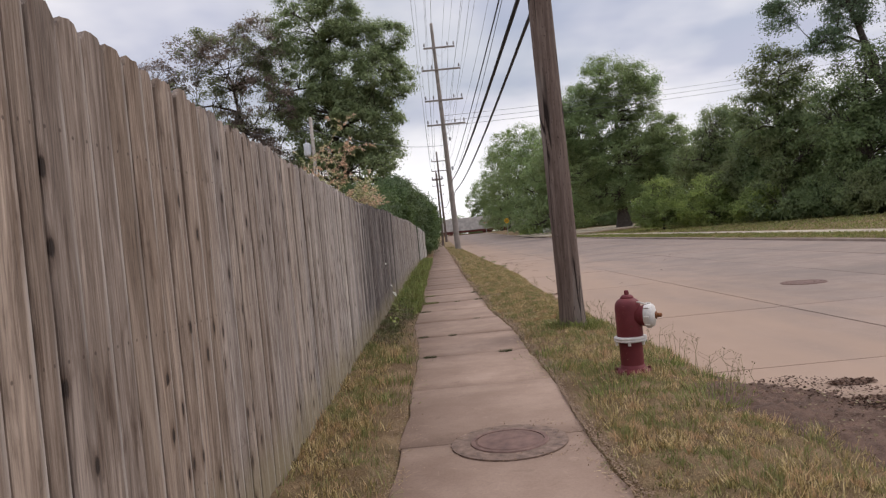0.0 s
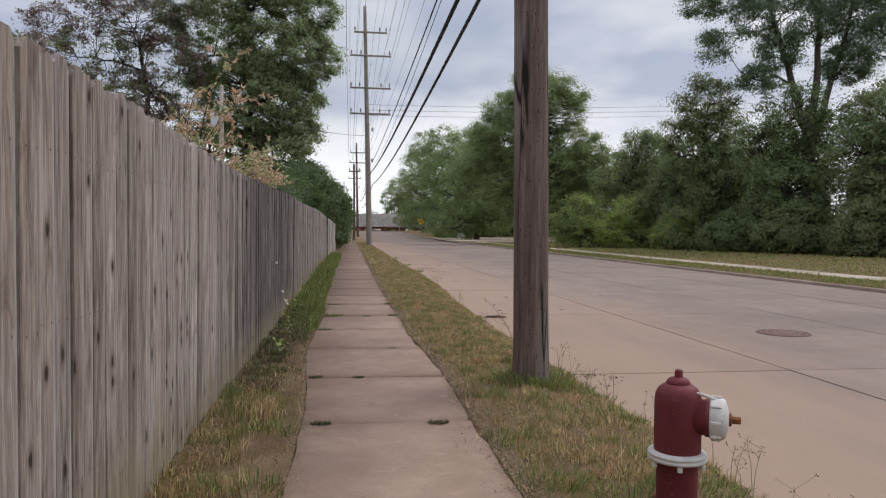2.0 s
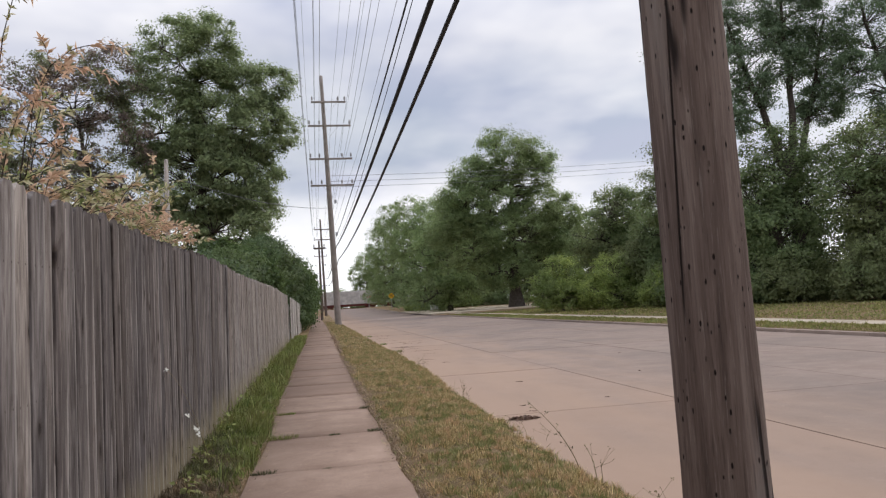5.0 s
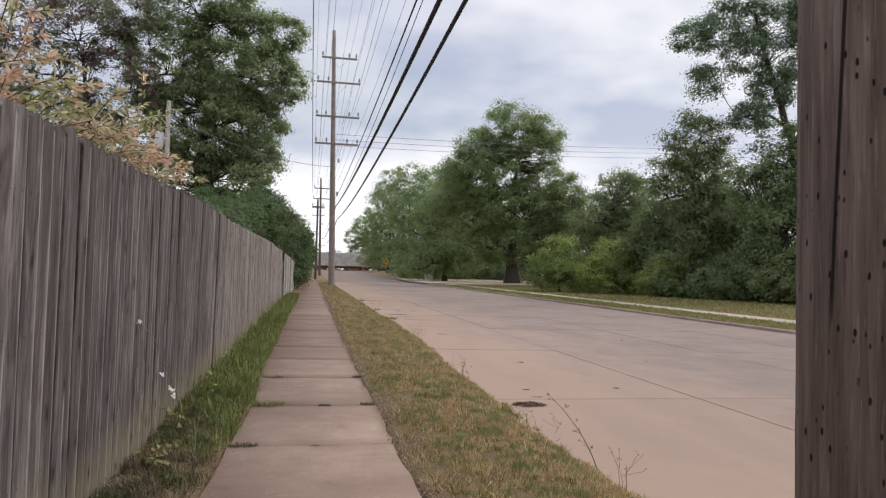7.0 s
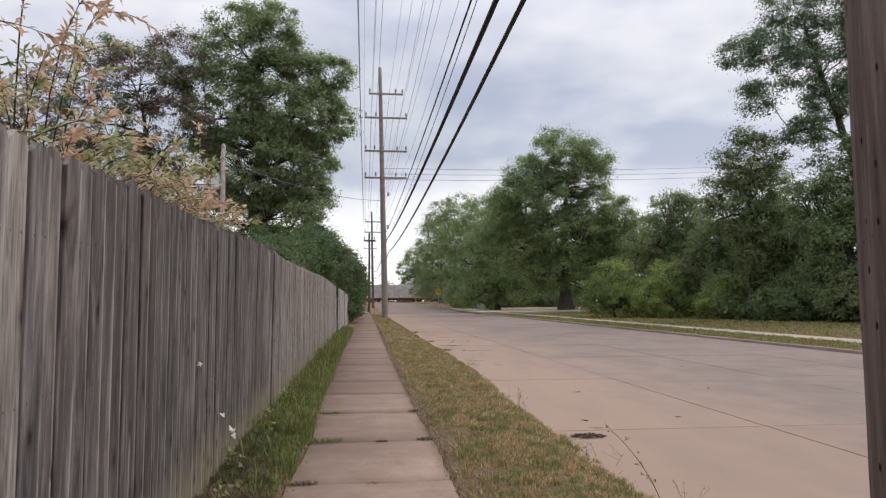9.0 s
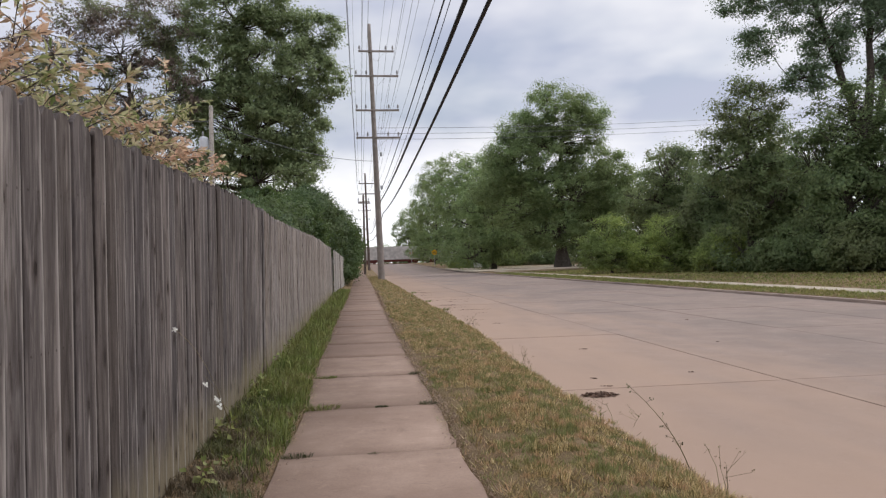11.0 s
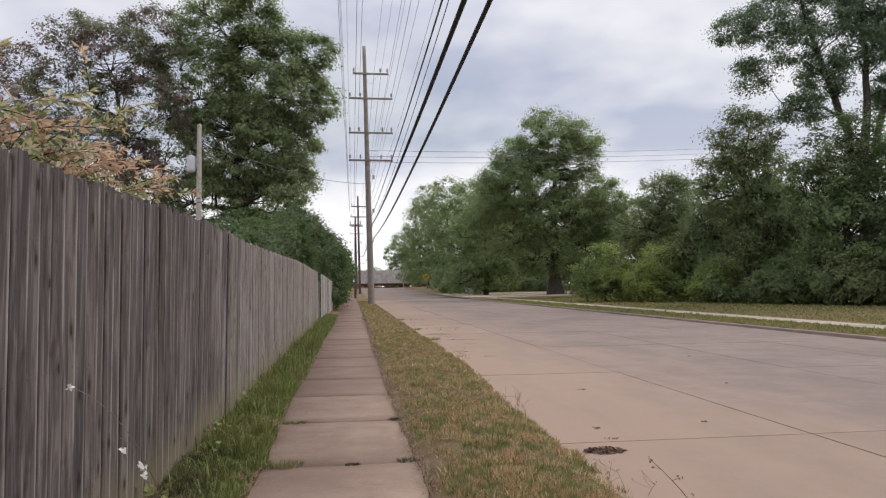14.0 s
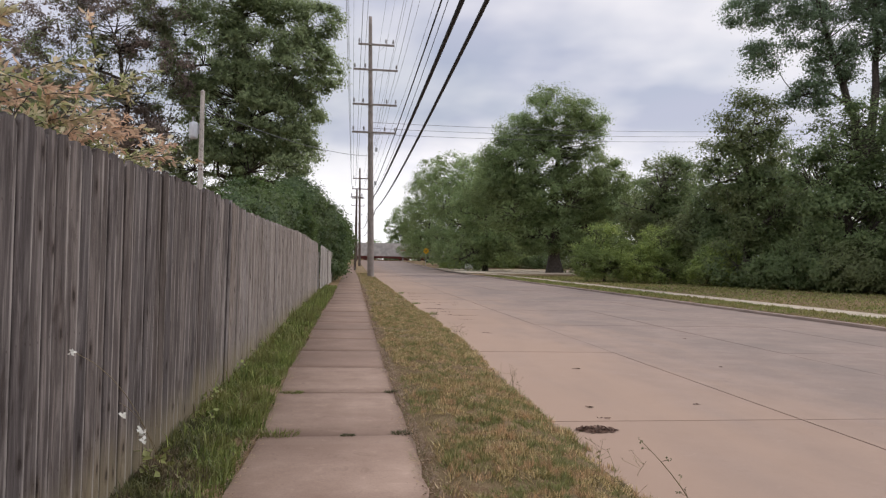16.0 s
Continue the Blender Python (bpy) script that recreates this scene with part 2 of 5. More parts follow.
def concrete(name, lo, hi, patch, crackcol, per_piece=0.12, stain=0.5, cracks=False, silt=False):
    a = Mat(name, 0.88, spec=0.2)
    w = a.coords("world")
    big = a.noise(w, 0.35, 5, 0.55)
    mid = a.noise(w, 2.2, 6, 0.6)
    agg = a.noise(w, 55, 3, 0.7)
    c = a.ramp(mid, (0.3, lo), (0.7, hi))
    c = a.mix(a.rng(big, 0.42, 0.68, 0, stain), c, patch)
    speck = a.n("ShaderNodeTexVoronoi", Scale=130.0)
    a.l(w, speck.inputs["Vector"])
    c = a.mix(a.rng(speck.outputs["Distance"], 0.5, 0.15, 0, 0.16), c, tuple(x * 0.45 for x in lo))
    c = a.mix(a.rng(agg, 0.35, 0.75, 0.0, 0.22), c, tuple(x * 0.6 for x in lo))
    scuff = a.noise(w, 7.0, 6, 0.7, 0.8)
    c = a.mix(a.rng(scuff, 0.56, 0.70, 0, 0.35), c, tuple(x * 0.62 for x in lo))
    c = a.mix(a.rng(scuff, 0.42, 0.30, 0, 0.30), c, tuple(min(1, x * 1.25) for x in hi))
    if silt:
        pos = a.n("ShaderNodeSeparateXYZ")
        a.l(w, pos.inputs[0])
        edge = a.math("ADD", pos.outputs["X"], a.math("MULTIPLY", a.math("SUBTRACT", a.noise(a.coords("world", (1.2, 0.25, 1)), 1.0, 4), 0.5), 6.0))
        c = a.mix(a.rng(edge, 7.0, 2.4, 0, 0.8), c, (0.37, 0.258, 0.187))
    info = a.n("ShaderNodeObjectInfo")
    k = a.rng(info.outputs["Random"], 0, 1, 1 - per_piece, 1 + per_piece, False)
    v = a.n("ShaderNodeVectorMath"); v.operation = "SCALE"
    a.l(c, v.inputs[0]); a.l(k, v.inputs["Scale"])
    c = v.outputs[0]
    h = a.math("ADD", agg, a.math("MULTIPLY", mid, 0.6))
    if cracks:
        warp = a.n("ShaderNodeTexNoise", Scale=0.9, Detail=5.0)
        a.l(w, warp.inputs["Vector"])
        ad = a.n("ShaderNodeMixRGB"); ad.inputs[0].default_value = 0.12
        a.l(w, ad.inputs[1]); a.l(warp.outputs["Color"], ad.inputs[2])
        vc = a.n("ShaderNodeTexVoronoi", Scale=0.2); vc.feature = "DISTANCE_TO_EDGE"
        a.l(ad.outputs[0], vc.inputs["Vector"])
        line = a.math("MULTIPLY", a.rng(vc.outputs["Distance"], 0.0028, 0.0008), a.rng(a.noise(w, 0.25, 2), 0.54, 0.60))
        c = a.mix(a.math("MULTIPLY", line, 0.75), c, crackcol)
    a.color(c)
    a.bump(h, 0.35, 0.003)
    return a.m


M_ROAD = concrete("road_concrete", (0.245, 0.185, 0.152), (0.312, 0.242, 0.202), (0.205, 0.166, 0.143), (0.12, 0.09, 0.07), 0.05, 0.75, False, True)
M_WALK = concrete("sidewalk_concrete", (0.255, 0.176, 0.133), (0.375, 0.272, 0.211), (0.195, 0.132, 0.099), (0.1, 0.08, 0.07), 0.10, 0.75)
M_WALK_PALE = concrete("pale_pavement_concrete", (0.40, 0.34, 0.26), (0.50, 0.43, 0.33), (0.34, 0.28, 0.21), (0.1, 0.08, 0.07), 0.10, 0.5)
M_WALK_OLD = concrete("darker_sidewalk_concrete", (0.218, 0.148, 0.112), (0.290, 0.205, 0.157), (0.182, 0.126, 0.097), (0.1, 0.08, 0.07), 0.03, 0.6)
M_KERB = concrete("kerb_concrete", (0.29, 0.225, 0.185), (0.39, 0.31, 0.26), (0.21, 0.165, 0.135), (0.1, 0.08, 0.07), 0.14, 0.6)
M_POLE_GREY = simple("sun_bleached_pole_wood", (0.30, 0.262, 0.235), 0.85, 0, 0.2, 3, 0.3, 0.01)
M_JOINT = simple("joint_dirt", (0.085, 0.068, 0.052), 0.95, 0, 0.4, 20)
M_MUD = simple("dried_mud", (0.115, 0.070, 0.050), 0.95, 0, 0.4, 9, 0.7, 0.02)
M_SETT = simple("dirty_brown_sett", (0.185, 0.128, 0.10), 0.9, 0, 0.45, 16, 0.5, 0.006)
M_LITTER = simple("leaf_litter", (0.155, 0.095, 0.068), 0.95, 0, 0.5, 25, 0.5, 0.01)


def ground_mat():
    a = Mat("dry_lawn_soil", 0.95, spec=0.1)
    w = a.coords("world")
    big, mid, fine = a.noise(w, 0.45, 4), a.noise(w, 3.0, 5, 0.6), a.noise(w, 40, 4, 0.7)
    c = a.ramp(mid, (0.32, (0.135, 0.095, 0.052)), (0.5, (0.225, 0.155, 0.088)), (0.68, (0.34, 0.235, 0.14)))
    c = a.mix(a.rng(big, 0.42, 0.6, 0, 0.3), c, (0.13, 0.125, 0.05))
    c = a.mix(a.rng(a.noise(w, 2.6, 4, 0.6), 0.52, 0.62, 0, 0.75), c, (0.18, 0.115, 0.064))
    c = a.mix(a.rng(fine, 0.50, 0.68, 0, 0.55), c, (0.12, 0.085, 0.05))
    c = a.mix(a.rng(a.noise(w, 90, 3, 0.7), 0.56, 0.66, 0, 0.6), c, (0.44, 0.34, 0.19))
    a.color(c)
    a.bump(fine, 1.0, 0.04)
    return a.m


M_GROUND = ground_mat()


def leaf_mat(name, dark, mid, light, trans=0.5, patch=None, scale=0.5, rough=0.55, brown=None):
    a = Mat(name, rough, spec=0.35)
    geo = a.n("ShaderNodeNewGeometry")
    isl = geo.outputs["Random Per Island"]
    c = a.ramp(isl, (0.0, dark), (0.5, mid), (1.0, light))
    if patch:
        f = a.noise(a.coords("world"), scale, 3)
        c = a.mix(a.rng(f, 0.45, 0.56, 0, 0.9), c, a.ramp(isl, (0.0, tuple(x * 0.7 for x in patch)), (1.0, tuple(x * 1.25 for x in patch))))
    if brown:
        g = a.noise(a.coords("world", (1, 1, 0.2)), scale * 2.6, 4, 0.6)
        c = a.mix(a.rng(g, 0.51, 0.59, 0, 0.9), c, a.ramp(isl, (0.0, tuple(x * 0.6 for x in brown)), (1.0, tuple(x * 1.3 for x in brown))))
    a.color(c)
    tr = a.n("ShaderNodeBsdfTranslucent")
    a.l(c, tr.inputs["Color"])
    mx = a.n("ShaderNodeMixShader", Fac=trans)
    a.l(a.b.outputs[0], mx.inputs[1]); a.l(tr.outputs[0], mx.inputs[2])
    out = a.nt.nodes["Material Output"]
    a.l(mx.outputs[0], out.inputs["Surface"])
    return a.m


M_LEAF_MAPLE = leaf_mat("maple_leaf", (0.205, 0.262, 0.128), (0.280, 0.345, 0.165), (0.370, 0.440, 0.210))
M_LEAF_BROWN = leaf_mat("sparse_olive_leaf", (0.178, 0.208, 0.116), (0.248, 0.278, 0.151), (0.342, 0.379, 0.195), patch=(0.272, 0.200, 0.178), scale=0.25)
M_LEAF_WOOD = leaf_mat("woodland_leaf", (0.205, 0.282, 0.122), (0.280, 0.370, 0.155), (0.375, 0.470, 0.200), patch=(0.255, 0.320, 0.130), scale=0.12)
# darker copy of the woodland leaf, with the shade of the woods in its colour
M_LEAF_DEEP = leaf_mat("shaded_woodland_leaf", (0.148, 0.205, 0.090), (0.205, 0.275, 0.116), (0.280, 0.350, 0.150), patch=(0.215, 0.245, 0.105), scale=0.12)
M_LEAF_POPLAR = leaf_mat("poplar_leaf", (0.143, 0.199, 0.115), (0.185, 0.263, 0.146), (0.247, 0.332, 0.187))
M_LEAF_BUSH = leaf_mat("bright_shrub_leaf", (0.230, 0.295, 0.085), (0.330, 0.410, 0.110), (0.460, 0.540, 0.160), patch=(0.230, 0.300, 0.095), scale=0.3)
M_LEAF_HEDGE = leaf_mat("hedge_leaf", (0.062, 0.098, 0.042), (0.092, 0.142, 0.056), (0.15, 0.21, 0.085), patch=(0.11, 0.155, 0.05), scale=0.5)
M_LEAF_WILLOW = leaf_mat("variegated_willow_leaf", (0.20, 0.27, 0.09), (0.46, 0.46, 0.21), (0.78, 0.72, 0.50), 0.45, patch=(0.70, 0.47, 0.33), scale=2.6)
# the darkest dry blades carry the shadow between clumps in their colour
M_GRASS_DRY = leaf_mat("dry_mown_grass", (0.085, 0.068, 0.026), (0.42, 0.325, 0.13), (0.88, 0.70, 0.40), 0.25, patch=(0.205, 0.225, 0.075), scale=3.0, brown=(0.56, 0.37, 0.21))
M_GRASS_GREEN = leaf_mat("green_grass", (0.075, 0.105, 0.024), (0.170, 0.215, 0.052), (0.38, 0.43, 0.14), 0.3, patch=(0.21, 0.215, 0.07), scale=3.2)
M_JOINT_WEED = leaf_mat("dusty_dark_weed", (0.05, 0.055, 0.025), (0.095, 0.10, 0.045), (0.17, 0.155, 0.085), 0.2)
M_GRASS_LAWN = leaf_mat("far_lawn_blade", (0.13, 0.16, 0.045), (0.22, 0.25, 0.07), (0.35, 0.35, 0.12), 0.25, patch=(0.26, 0.24, 0.08), scale=0.4)
M_DEAD = leaf_mat("dead_weed", (0.10, 0.075, 0.045), (0.17, 0.13, 0.08), (0.25, 0.20, 0.13), 0.2, patch=(0.12, 0.13, 0.05), scale=2.0)
M_CRUMB = leaf_mat("soil_crumb", (0.185, 0.115, 0.078), (0.27, 0.175, 0.115), (0.42, 0.30, 0.18), 0.1)
M_STALK = leaf_mat("dry_weed_stalk", (0.15, 0.11, 0.06), (0.24, 0.19, 0.10), (0.30, 0.26, 0.13), 0.2)
M_PETAL = leaf_mat("white_petal", (0.7, 0.7, 0.62), (0.8, 0.8, 0.74), (0.85, 0.85, 0.8), 0.3)
M_BARK = simple("grey_brown_bark", (0.085, 0.070, 0.058), 0.95, 0, 0.4, 5, 0.8, 0.03)

def hydrant_paint():
    a = Mat("chalky_red_hydrant_paint", 0.62, spec=0.3)
    v = a.coords()
    f, g = a.noise(v, 5, 5), a.noise(v, 26, 5, 0.65)
    c = a.ramp(f, (0.3, (0.105, 0.016, 0.020)), (0.7, (0.165, 0.030, 0.034)))
    c = a.mix(a.rng(g, 0.62, 0.72, 0, 0.8), c, (0.10, 0.045, 0.03))
    c = a.mix(a.rng(a.noise(v, 60, 3), 0.66, 0.74, 0, 0.5), c, (0.34, 0.16, 0.15))
    a.color(c)
    a.bump(a.noise(v, 90, 4), 0.35, 0.003)
    return a.m


M_HYD = hydrant_paint()
M_HYD_WHITE = simple("chipped_white_paint", (0.60, 0.57, 0.53), 0.65, 0, 0.16, 22, 0.5, 0.004)
M_RUST = simple("rusty_iron", (0.22, 0.085, 0.035), 0.85, 0.2, 0.4, 40, 0.5, 0.003)
M_IRON = simple("worn_cast_iron", (0.165, 0.100, 0.082), 0.8, 0.05, 0.3, 12, 0.5, 0.004)
M_CABLE = simple("black_cable_sheath", (0.018, 0.019, 0.022), 0.6, 0, 0.2, 5)
M_WIRE = simple("dull_aluminium_wire", (0.16, 0.165, 0.18), 0.6, 0.3, 0.15, 5)
M_PORC = simple("grey_porcelain", (0.30, 0.29, 0.29), 0.3, 0, 0.2, 8)
M_GALV = simple("galvanised_steel", (0.42, 0.43, 0.44), 0.5, 0.6, 0.15, 10)
M_TANK = simple("pale_grey_enamel", (0.58, 0.60, 0.62), 0.5, 0, 0.1, 6)
M_TRAIN = simple("faded_railcar_paint", (0.50, 0.47, 0.44), 0.8, 0.1, 0.25, 1.2)
M_TRAIN_DK = simple("dark_red_underframe", (0.12, 0.035, 0.028), 0.8, 0.1, 0.3, 1.5)
M_YELLOW = simple("traffic_yellow", (0.75, 0.42, 0.02), 0.5, 0, 0.08, 4)
M_BLACK = simple("sign_black", (0.02, 0.02, 0.02), 0.5, 0, 0.1, 4)
M_REDSIGN = simple("signal_red", (0.55, 0.05, 0.04), 0.5, 0, 0.1, 4)
M_WHITE = simple("sign_white", (0.75, 0.75, 0.74), 0.6, 0, 0.06, 4)


# ---------------------------------------------------------------- builders
def link(name, me, mat, parent=None, label=""):
    me.materials.clear()
    me.materials.append(mat)
    ob = new(name, me)
    if parent:
        ob.parent = parent
    if label:
        ob["label"] = label
    return ob


def part(name, bm, mat, parent=None, label="", smooth=False):
    me = bpy.data.meshes.new(name)
    bm.normal_update()
    bm.to_mesh(me)
    bm.free()
    if smooth:
        me.shade_smooth()
    return link(name, me, mat, parent, label)


def mesh_np(name, verts, faces, smooth=False):
    """A mesh from arrays; faces is an (n, k) array, or a list of such arrays."""
    me = bpy.data.meshes.new(name)
    verts = np.asarray(verts, dtype=np.float32)
    groups = [np.asarray(f) for f in (faces if isinstance(faces, list) else [faces]) if len(f)]
    loops = np.concatenate([g.ravel() for g in groups]).astype(np.int32)
    sizes = np.concatenate([np.full(len(g), g.shape[1]) for g in groups])
    starts = np.concatenate([[0], np.cumsum(sizes)[:-1]]).astype(np.int32)
    me.vertices.add(len(verts)); me.vertices.foreach_set("co", verts.ravel())
    me.loops.add(len(loops)); me.loops.foreach_set("vertex_index", loops)
    me.polygons.add(len(sizes)); me.polygons.foreach_set("loop_start", starts)
    me.update(calc_edges=True)
    if smooth:
        me.shade_smooth()
    return me


def empty(name, loc=(0, 0, 0)):
    ob = new(name)
    ob.location = loc
    return ob


def box(bm, c, s, bevel=0.0, rot=None):
    m = Matrix.Translation(c) @ (rot if rot else Matrix()) @ Matrix.Diagonal((*s, 1))
    r = bmesh.ops.create_cube(bm, size=1, matrix=m)
    if bevel:
        es = list({e for v in r["verts"] for e in v.link_edges})
        bmesh.ops.bevel(bm, geom=es, offset=bevel, segments=2, affect="EDGES", profile=0.6)
    return bm


def lathe(prof, sides=24, m=None):
    """A turned body from (radius, height) pairs, closed at both ends."""
    bm = bmesh.new()
    rings = []
    for r, z in prof:
        rings.append([bm.verts.new((r * math.cos(2 * math.pi * i / sides), r * math.sin(2 * math.pi * i / sides), z)) for i in range(sides)])
    for a, b in zip(rings, rings[1:]):
        for i in range(sides):
            bm.faces.new((a[i], a[(i + 1) % sides], b[(i + 1) % sides], b[i]))
    bm.faces.new(rings[0][::-1]); bm.faces.new(rings[-1])
    if m is not None:
        bmesh.ops.transform(bm, matrix=m, verts=bm.verts)
    return bm


def tubes(paths, sides=6):
    """Verts and quads of many tapered tubes; each path is (points, radii)."""
    V, Fq, base = [], [], 0
    ang = np.arange(sides) * 2 * np.pi / sides
    for pts, rad in paths:
        pts = np.asarray(pts, float)
        tan = np.gradient(pts, axis=0)
        tan /= np.linalg.norm(tan, axis=1, keepdims=True) + 1e-9
        ref = np.array([0.3, 0.9, 0.1]) if abs(tan[0][2]) > 0.7 else np.array([0, 0, 1.0])
        u = np.cross(tan, ref); u /= np.linalg.norm(u, axis=1, keepdims=True) + 1e-9
        w = np.cross(tan, u)
        ring = pts[:, None] + np.asarray(rad)[:, None, None] * (np.cos(ang)[None, :, None] * u[:, None] + np.sin(ang)[None, :, None] * w[:, None])
        V.append(ring.reshape(-1, 3))
        n = len(pts)
        for k in range(n - 1):
            i = base + k * sides + np.arange(sides)
            j = base + k * sides + (np.arange(sides) + 1) % sides
            Fq.append(np.stack([i, j, j + sides, i + sides], 1))
        base += n * sides
    return np.concatenate(V), np.concatenate(Fq)


def leaf_cards(pos, size, rng, shape="leaf", droop=0.0, aim=None, face=None):
    """Many small folded leaves at pos. aim: the way they point; face: the way their upper side looks."""
    n = len(pos)
    d = rng.normal(size=(n, 3))
    if aim is not None:
        d = d * 0.55 + aim
    d[:, 2] -= droop
    d /= np.linalg.norm(d, axis=1, keepdims=True) + 1e-9
    r = rng.normal(size=(n, 3)) + np.array([0, 0, 1.2])
    if face is not None:
        r = rng.normal(size=(n, 3)) * 0.45 + face
        r /= np.linalg.norm(r, axis=1, keepdims=True) + 1e-9
        d = d - r * (d * r).sum(1, keepdims=True)
        d /= np.linalg.norm(d, axis=1, keepdims=True) + 1e-9
    s = np.cross(d, r); s /= np.linalg.norm(s, axis=1, keepdims=True) + 1e-9
    nn = np.cross(s, d)
    L = (size * rng.uniform(0.6, 1.35, n))[:, None]
    W = L * (0.17 if shape == "thin" else 0.42)
    if shape == "sliver":
        V = np.stack([pos - s * W, pos + s * W, pos + d * L - nn * L * 0.10], 1).reshape(-1, 3)
        return V, np.arange(n * 3).reshape(-1, 3)
    a = pos
    b = pos + d * L * 0.45 + s * W + nn * L * 0.08
    c = pos + d * L - nn * L * 0.10
    e = pos + d * L * 0.45 - s * W + nn * L * 0.08
    V = np.stack([a, b, c, e], 1).reshape(-1, 3)
    i = np.arange(n) * 4
    F = np.concatenate([np.stack([i, i + 1, i + 2], 1), np.stack([i, i + 2, i + 3], 1)])
    return V, F


def tree(name, label, base, trunk, lobes, mat, clusters, per, size, seed, category="tree", spread=0.55, shell=0.55, shape="sliver", droop=0.15, bark=None, twigs=1.0, stems=()):
    """base: foot. trunk: (height, radius, lean_x, lean_y). lobes: ellipsoids (x, y, z, rx, ry, rz) from the foot, that the crown fills."""
    rng = np.random.default_rng(seed)
    th, tr, lx, ly = trunk
    root = empty(name, base)
    tagged(root, label, category)
    # trunk and limbs
    paths, nodes = [], []
    k = np.linspace(0, 1, 9)
    axis = np.stack([lx * k ** 1.3, ly * k ** 1.3, th * k], 1) + np.concatenate([np.zeros((1, 3)), rng.normal(0, tr * 0.22, (8, 3))])
    paths.append((axis, tr * (1 - 0.72 * k) * (1 + 0.5 * np.exp(-k * 22))))
    nodes.append(np.concatenate([axis[2:], tr * (1 - 0.72 * k[2:])[:, None]], 1))
    for foot, elbow, tip, r0 in stems:
        t = np.linspace(0, 1, 10)[:, None]
        q = (1 - t) ** 2 * np.array(foot, float) + 2 * t * (1 - t) * np.array(elbow, float) + t ** 2 * np.array(tip, float)
        q[1:-1] += rng.normal(0, 0.07, (8, 3))
        rr = np.linspace(r0, r0 * 0.28, 10)
        paths.append((q, rr))
        nodes.append(np.concatenate([q[3:], rr[3:, None] * 0.6], 1))
    order = sorted(lobes, key=lambda l: math.hypot(l[0] - lx, l[1] - ly) + 0.25 * abs(l[2] - th))
    for lobe in order:
        c = np.array(lobe[:3], float)
        for side in range(2):
            have = np.concatenate(nodes)
            end = c + rng.uniform(-0.45, 0.45, 3) * np.array(lobe[3:])
            cost = ((have[:, :3] - end) ** 2).sum(1) + 3.0 * np.maximum(0, have[:, 2] - end[2] + 0.8) ** 2
            at = int(cost.argmin())
            p0, rn = have[at, :3], have[at, 3]
            reach = np.linalg.norm(end - p0)
            mid = p0 * 0.5 + end * 0.5 + np.array([0, 0, 0.16 * reach]) + rng.normal(0, 0.09, 3) * reach
            t = np.linspace(0, 1, 8)[:, None]
            q = (1 - t) ** 2 * p0 + 2 * t * (1 - t) * mid + t ** 2 * end
            q[1:-1] += rng.normal(0, 0.018, (6, 3)) * reach
            rr = np.linspace(rn * 0.72, rn * 0.3, 8)
            paths.append((q, rr))
            nodes.append(np.concatenate([q[2:], rr[2:, None]], 1))
    nodes = np.concatenate(nodes)
    # leaf clusters through the lobes, thicker towards the outside
    vol = np.array([l[3] * l[4] * l[5] for l in lobes]) ** (2 / 3)
    pick = rng.choice(len(lobes), clusters, p=vol / vol.sum())
    u = rng.normal(size=(clusters, 3)); u /= np.linalg.norm(u, axis=1, keepdims=True)
    rad = (shell + (1 - shell) * rng.random(clusters)) ** 0.6 * (0.86 + 0.26 * rng.random(clusters))
    lb = np.array(lobes, float)[pick]
    cen = lb[:, :3] + u * rad[:, None] * lb[:, 3:]
    cen = cen[cen[:, 2] > 0.25]
    d2 = ((cen[:, None] - nodes[None, :, :3]) ** 2).sum(2) + 4.0 * np.maximum(0, nodes[None, :, 2] - cen[:, None, 2] + 0.3) ** 2
    near = d2.argmin(1)
    for i in range(len(cen)):
        if rng.random() > twigs:
            continue
        p0, r0 = nodes[near[i], :3], min(nodes[near[i], 3] * 0.5, tr * 0.12)
        mid = (p0 + cen[i]) / 2 + rng.normal(0, 0.10, 3) * np.linalg.norm(p0 - cen[i]) + np.array([0, 0, 0.1])
        paths.append((np.stack([p0, mid, cen[i]]), np.array([r0, r0 * 0.6, r0 * 0.2]) + 0.006))
    nb = 1 + len(stems) + 2 * len(lobes)
    tv, tf = tubes(paths[:nb], 8)
    wv, wf = tubes(paths[nb:], 3)
    link("trunk", mesh_np("trunk", np.concatenate([tv, wv]), np.concatenate([tf, wf + len(tv)]), True), bark or M_BARK, root)
    n = rng.poisson(per * rng.uniform(0.5, 1.5, len(cen)))
    rep = np.repeat(np.arange(len(cen)), n)
    sc = (spread * rng.uniform(0.55, 1.45, len(cen)))[rep][:, None]
    ball = rng.normal(size=(len(rep), 3))
    ball *= (np.minimum(np.abs(rng.normal(0.62, 0.28, len(rep))), 1.12) / (np.linalg.norm(ball, axis=1) + 1e-9))[:, None]
    off = ball * sc * 1.55 * np.array([1, 1, 0.62])
    off[:, 2] -= 0.25 * sc[:, 0] * (ball[:, 0] ** 2 + ball[:, 1] ** 2)
    mid = np.average(cen, axis=0)
    out = (cen - mid)[rep]
    out = out / (np.linalg.norm(out, axis=1, keepdims=True) + 1e-6)
    face = ball * 0.9 + out * 0.35 + np.array([0, 0, 0.55])
    lv, lf = leaf_cards(cen[rep] + off, size, rng, shape, droop, out * 0.4, face)
    me = mesh_np("crown", lv, lf, True)
    soft = face / (np.linalg.norm(face, axis=1, keepdims=True) + 1e-6) + rng.normal(0, 0.22, face.shape)
    soft /= np.linalg.norm(soft, axis=1, keepdims=True) + 1e-6
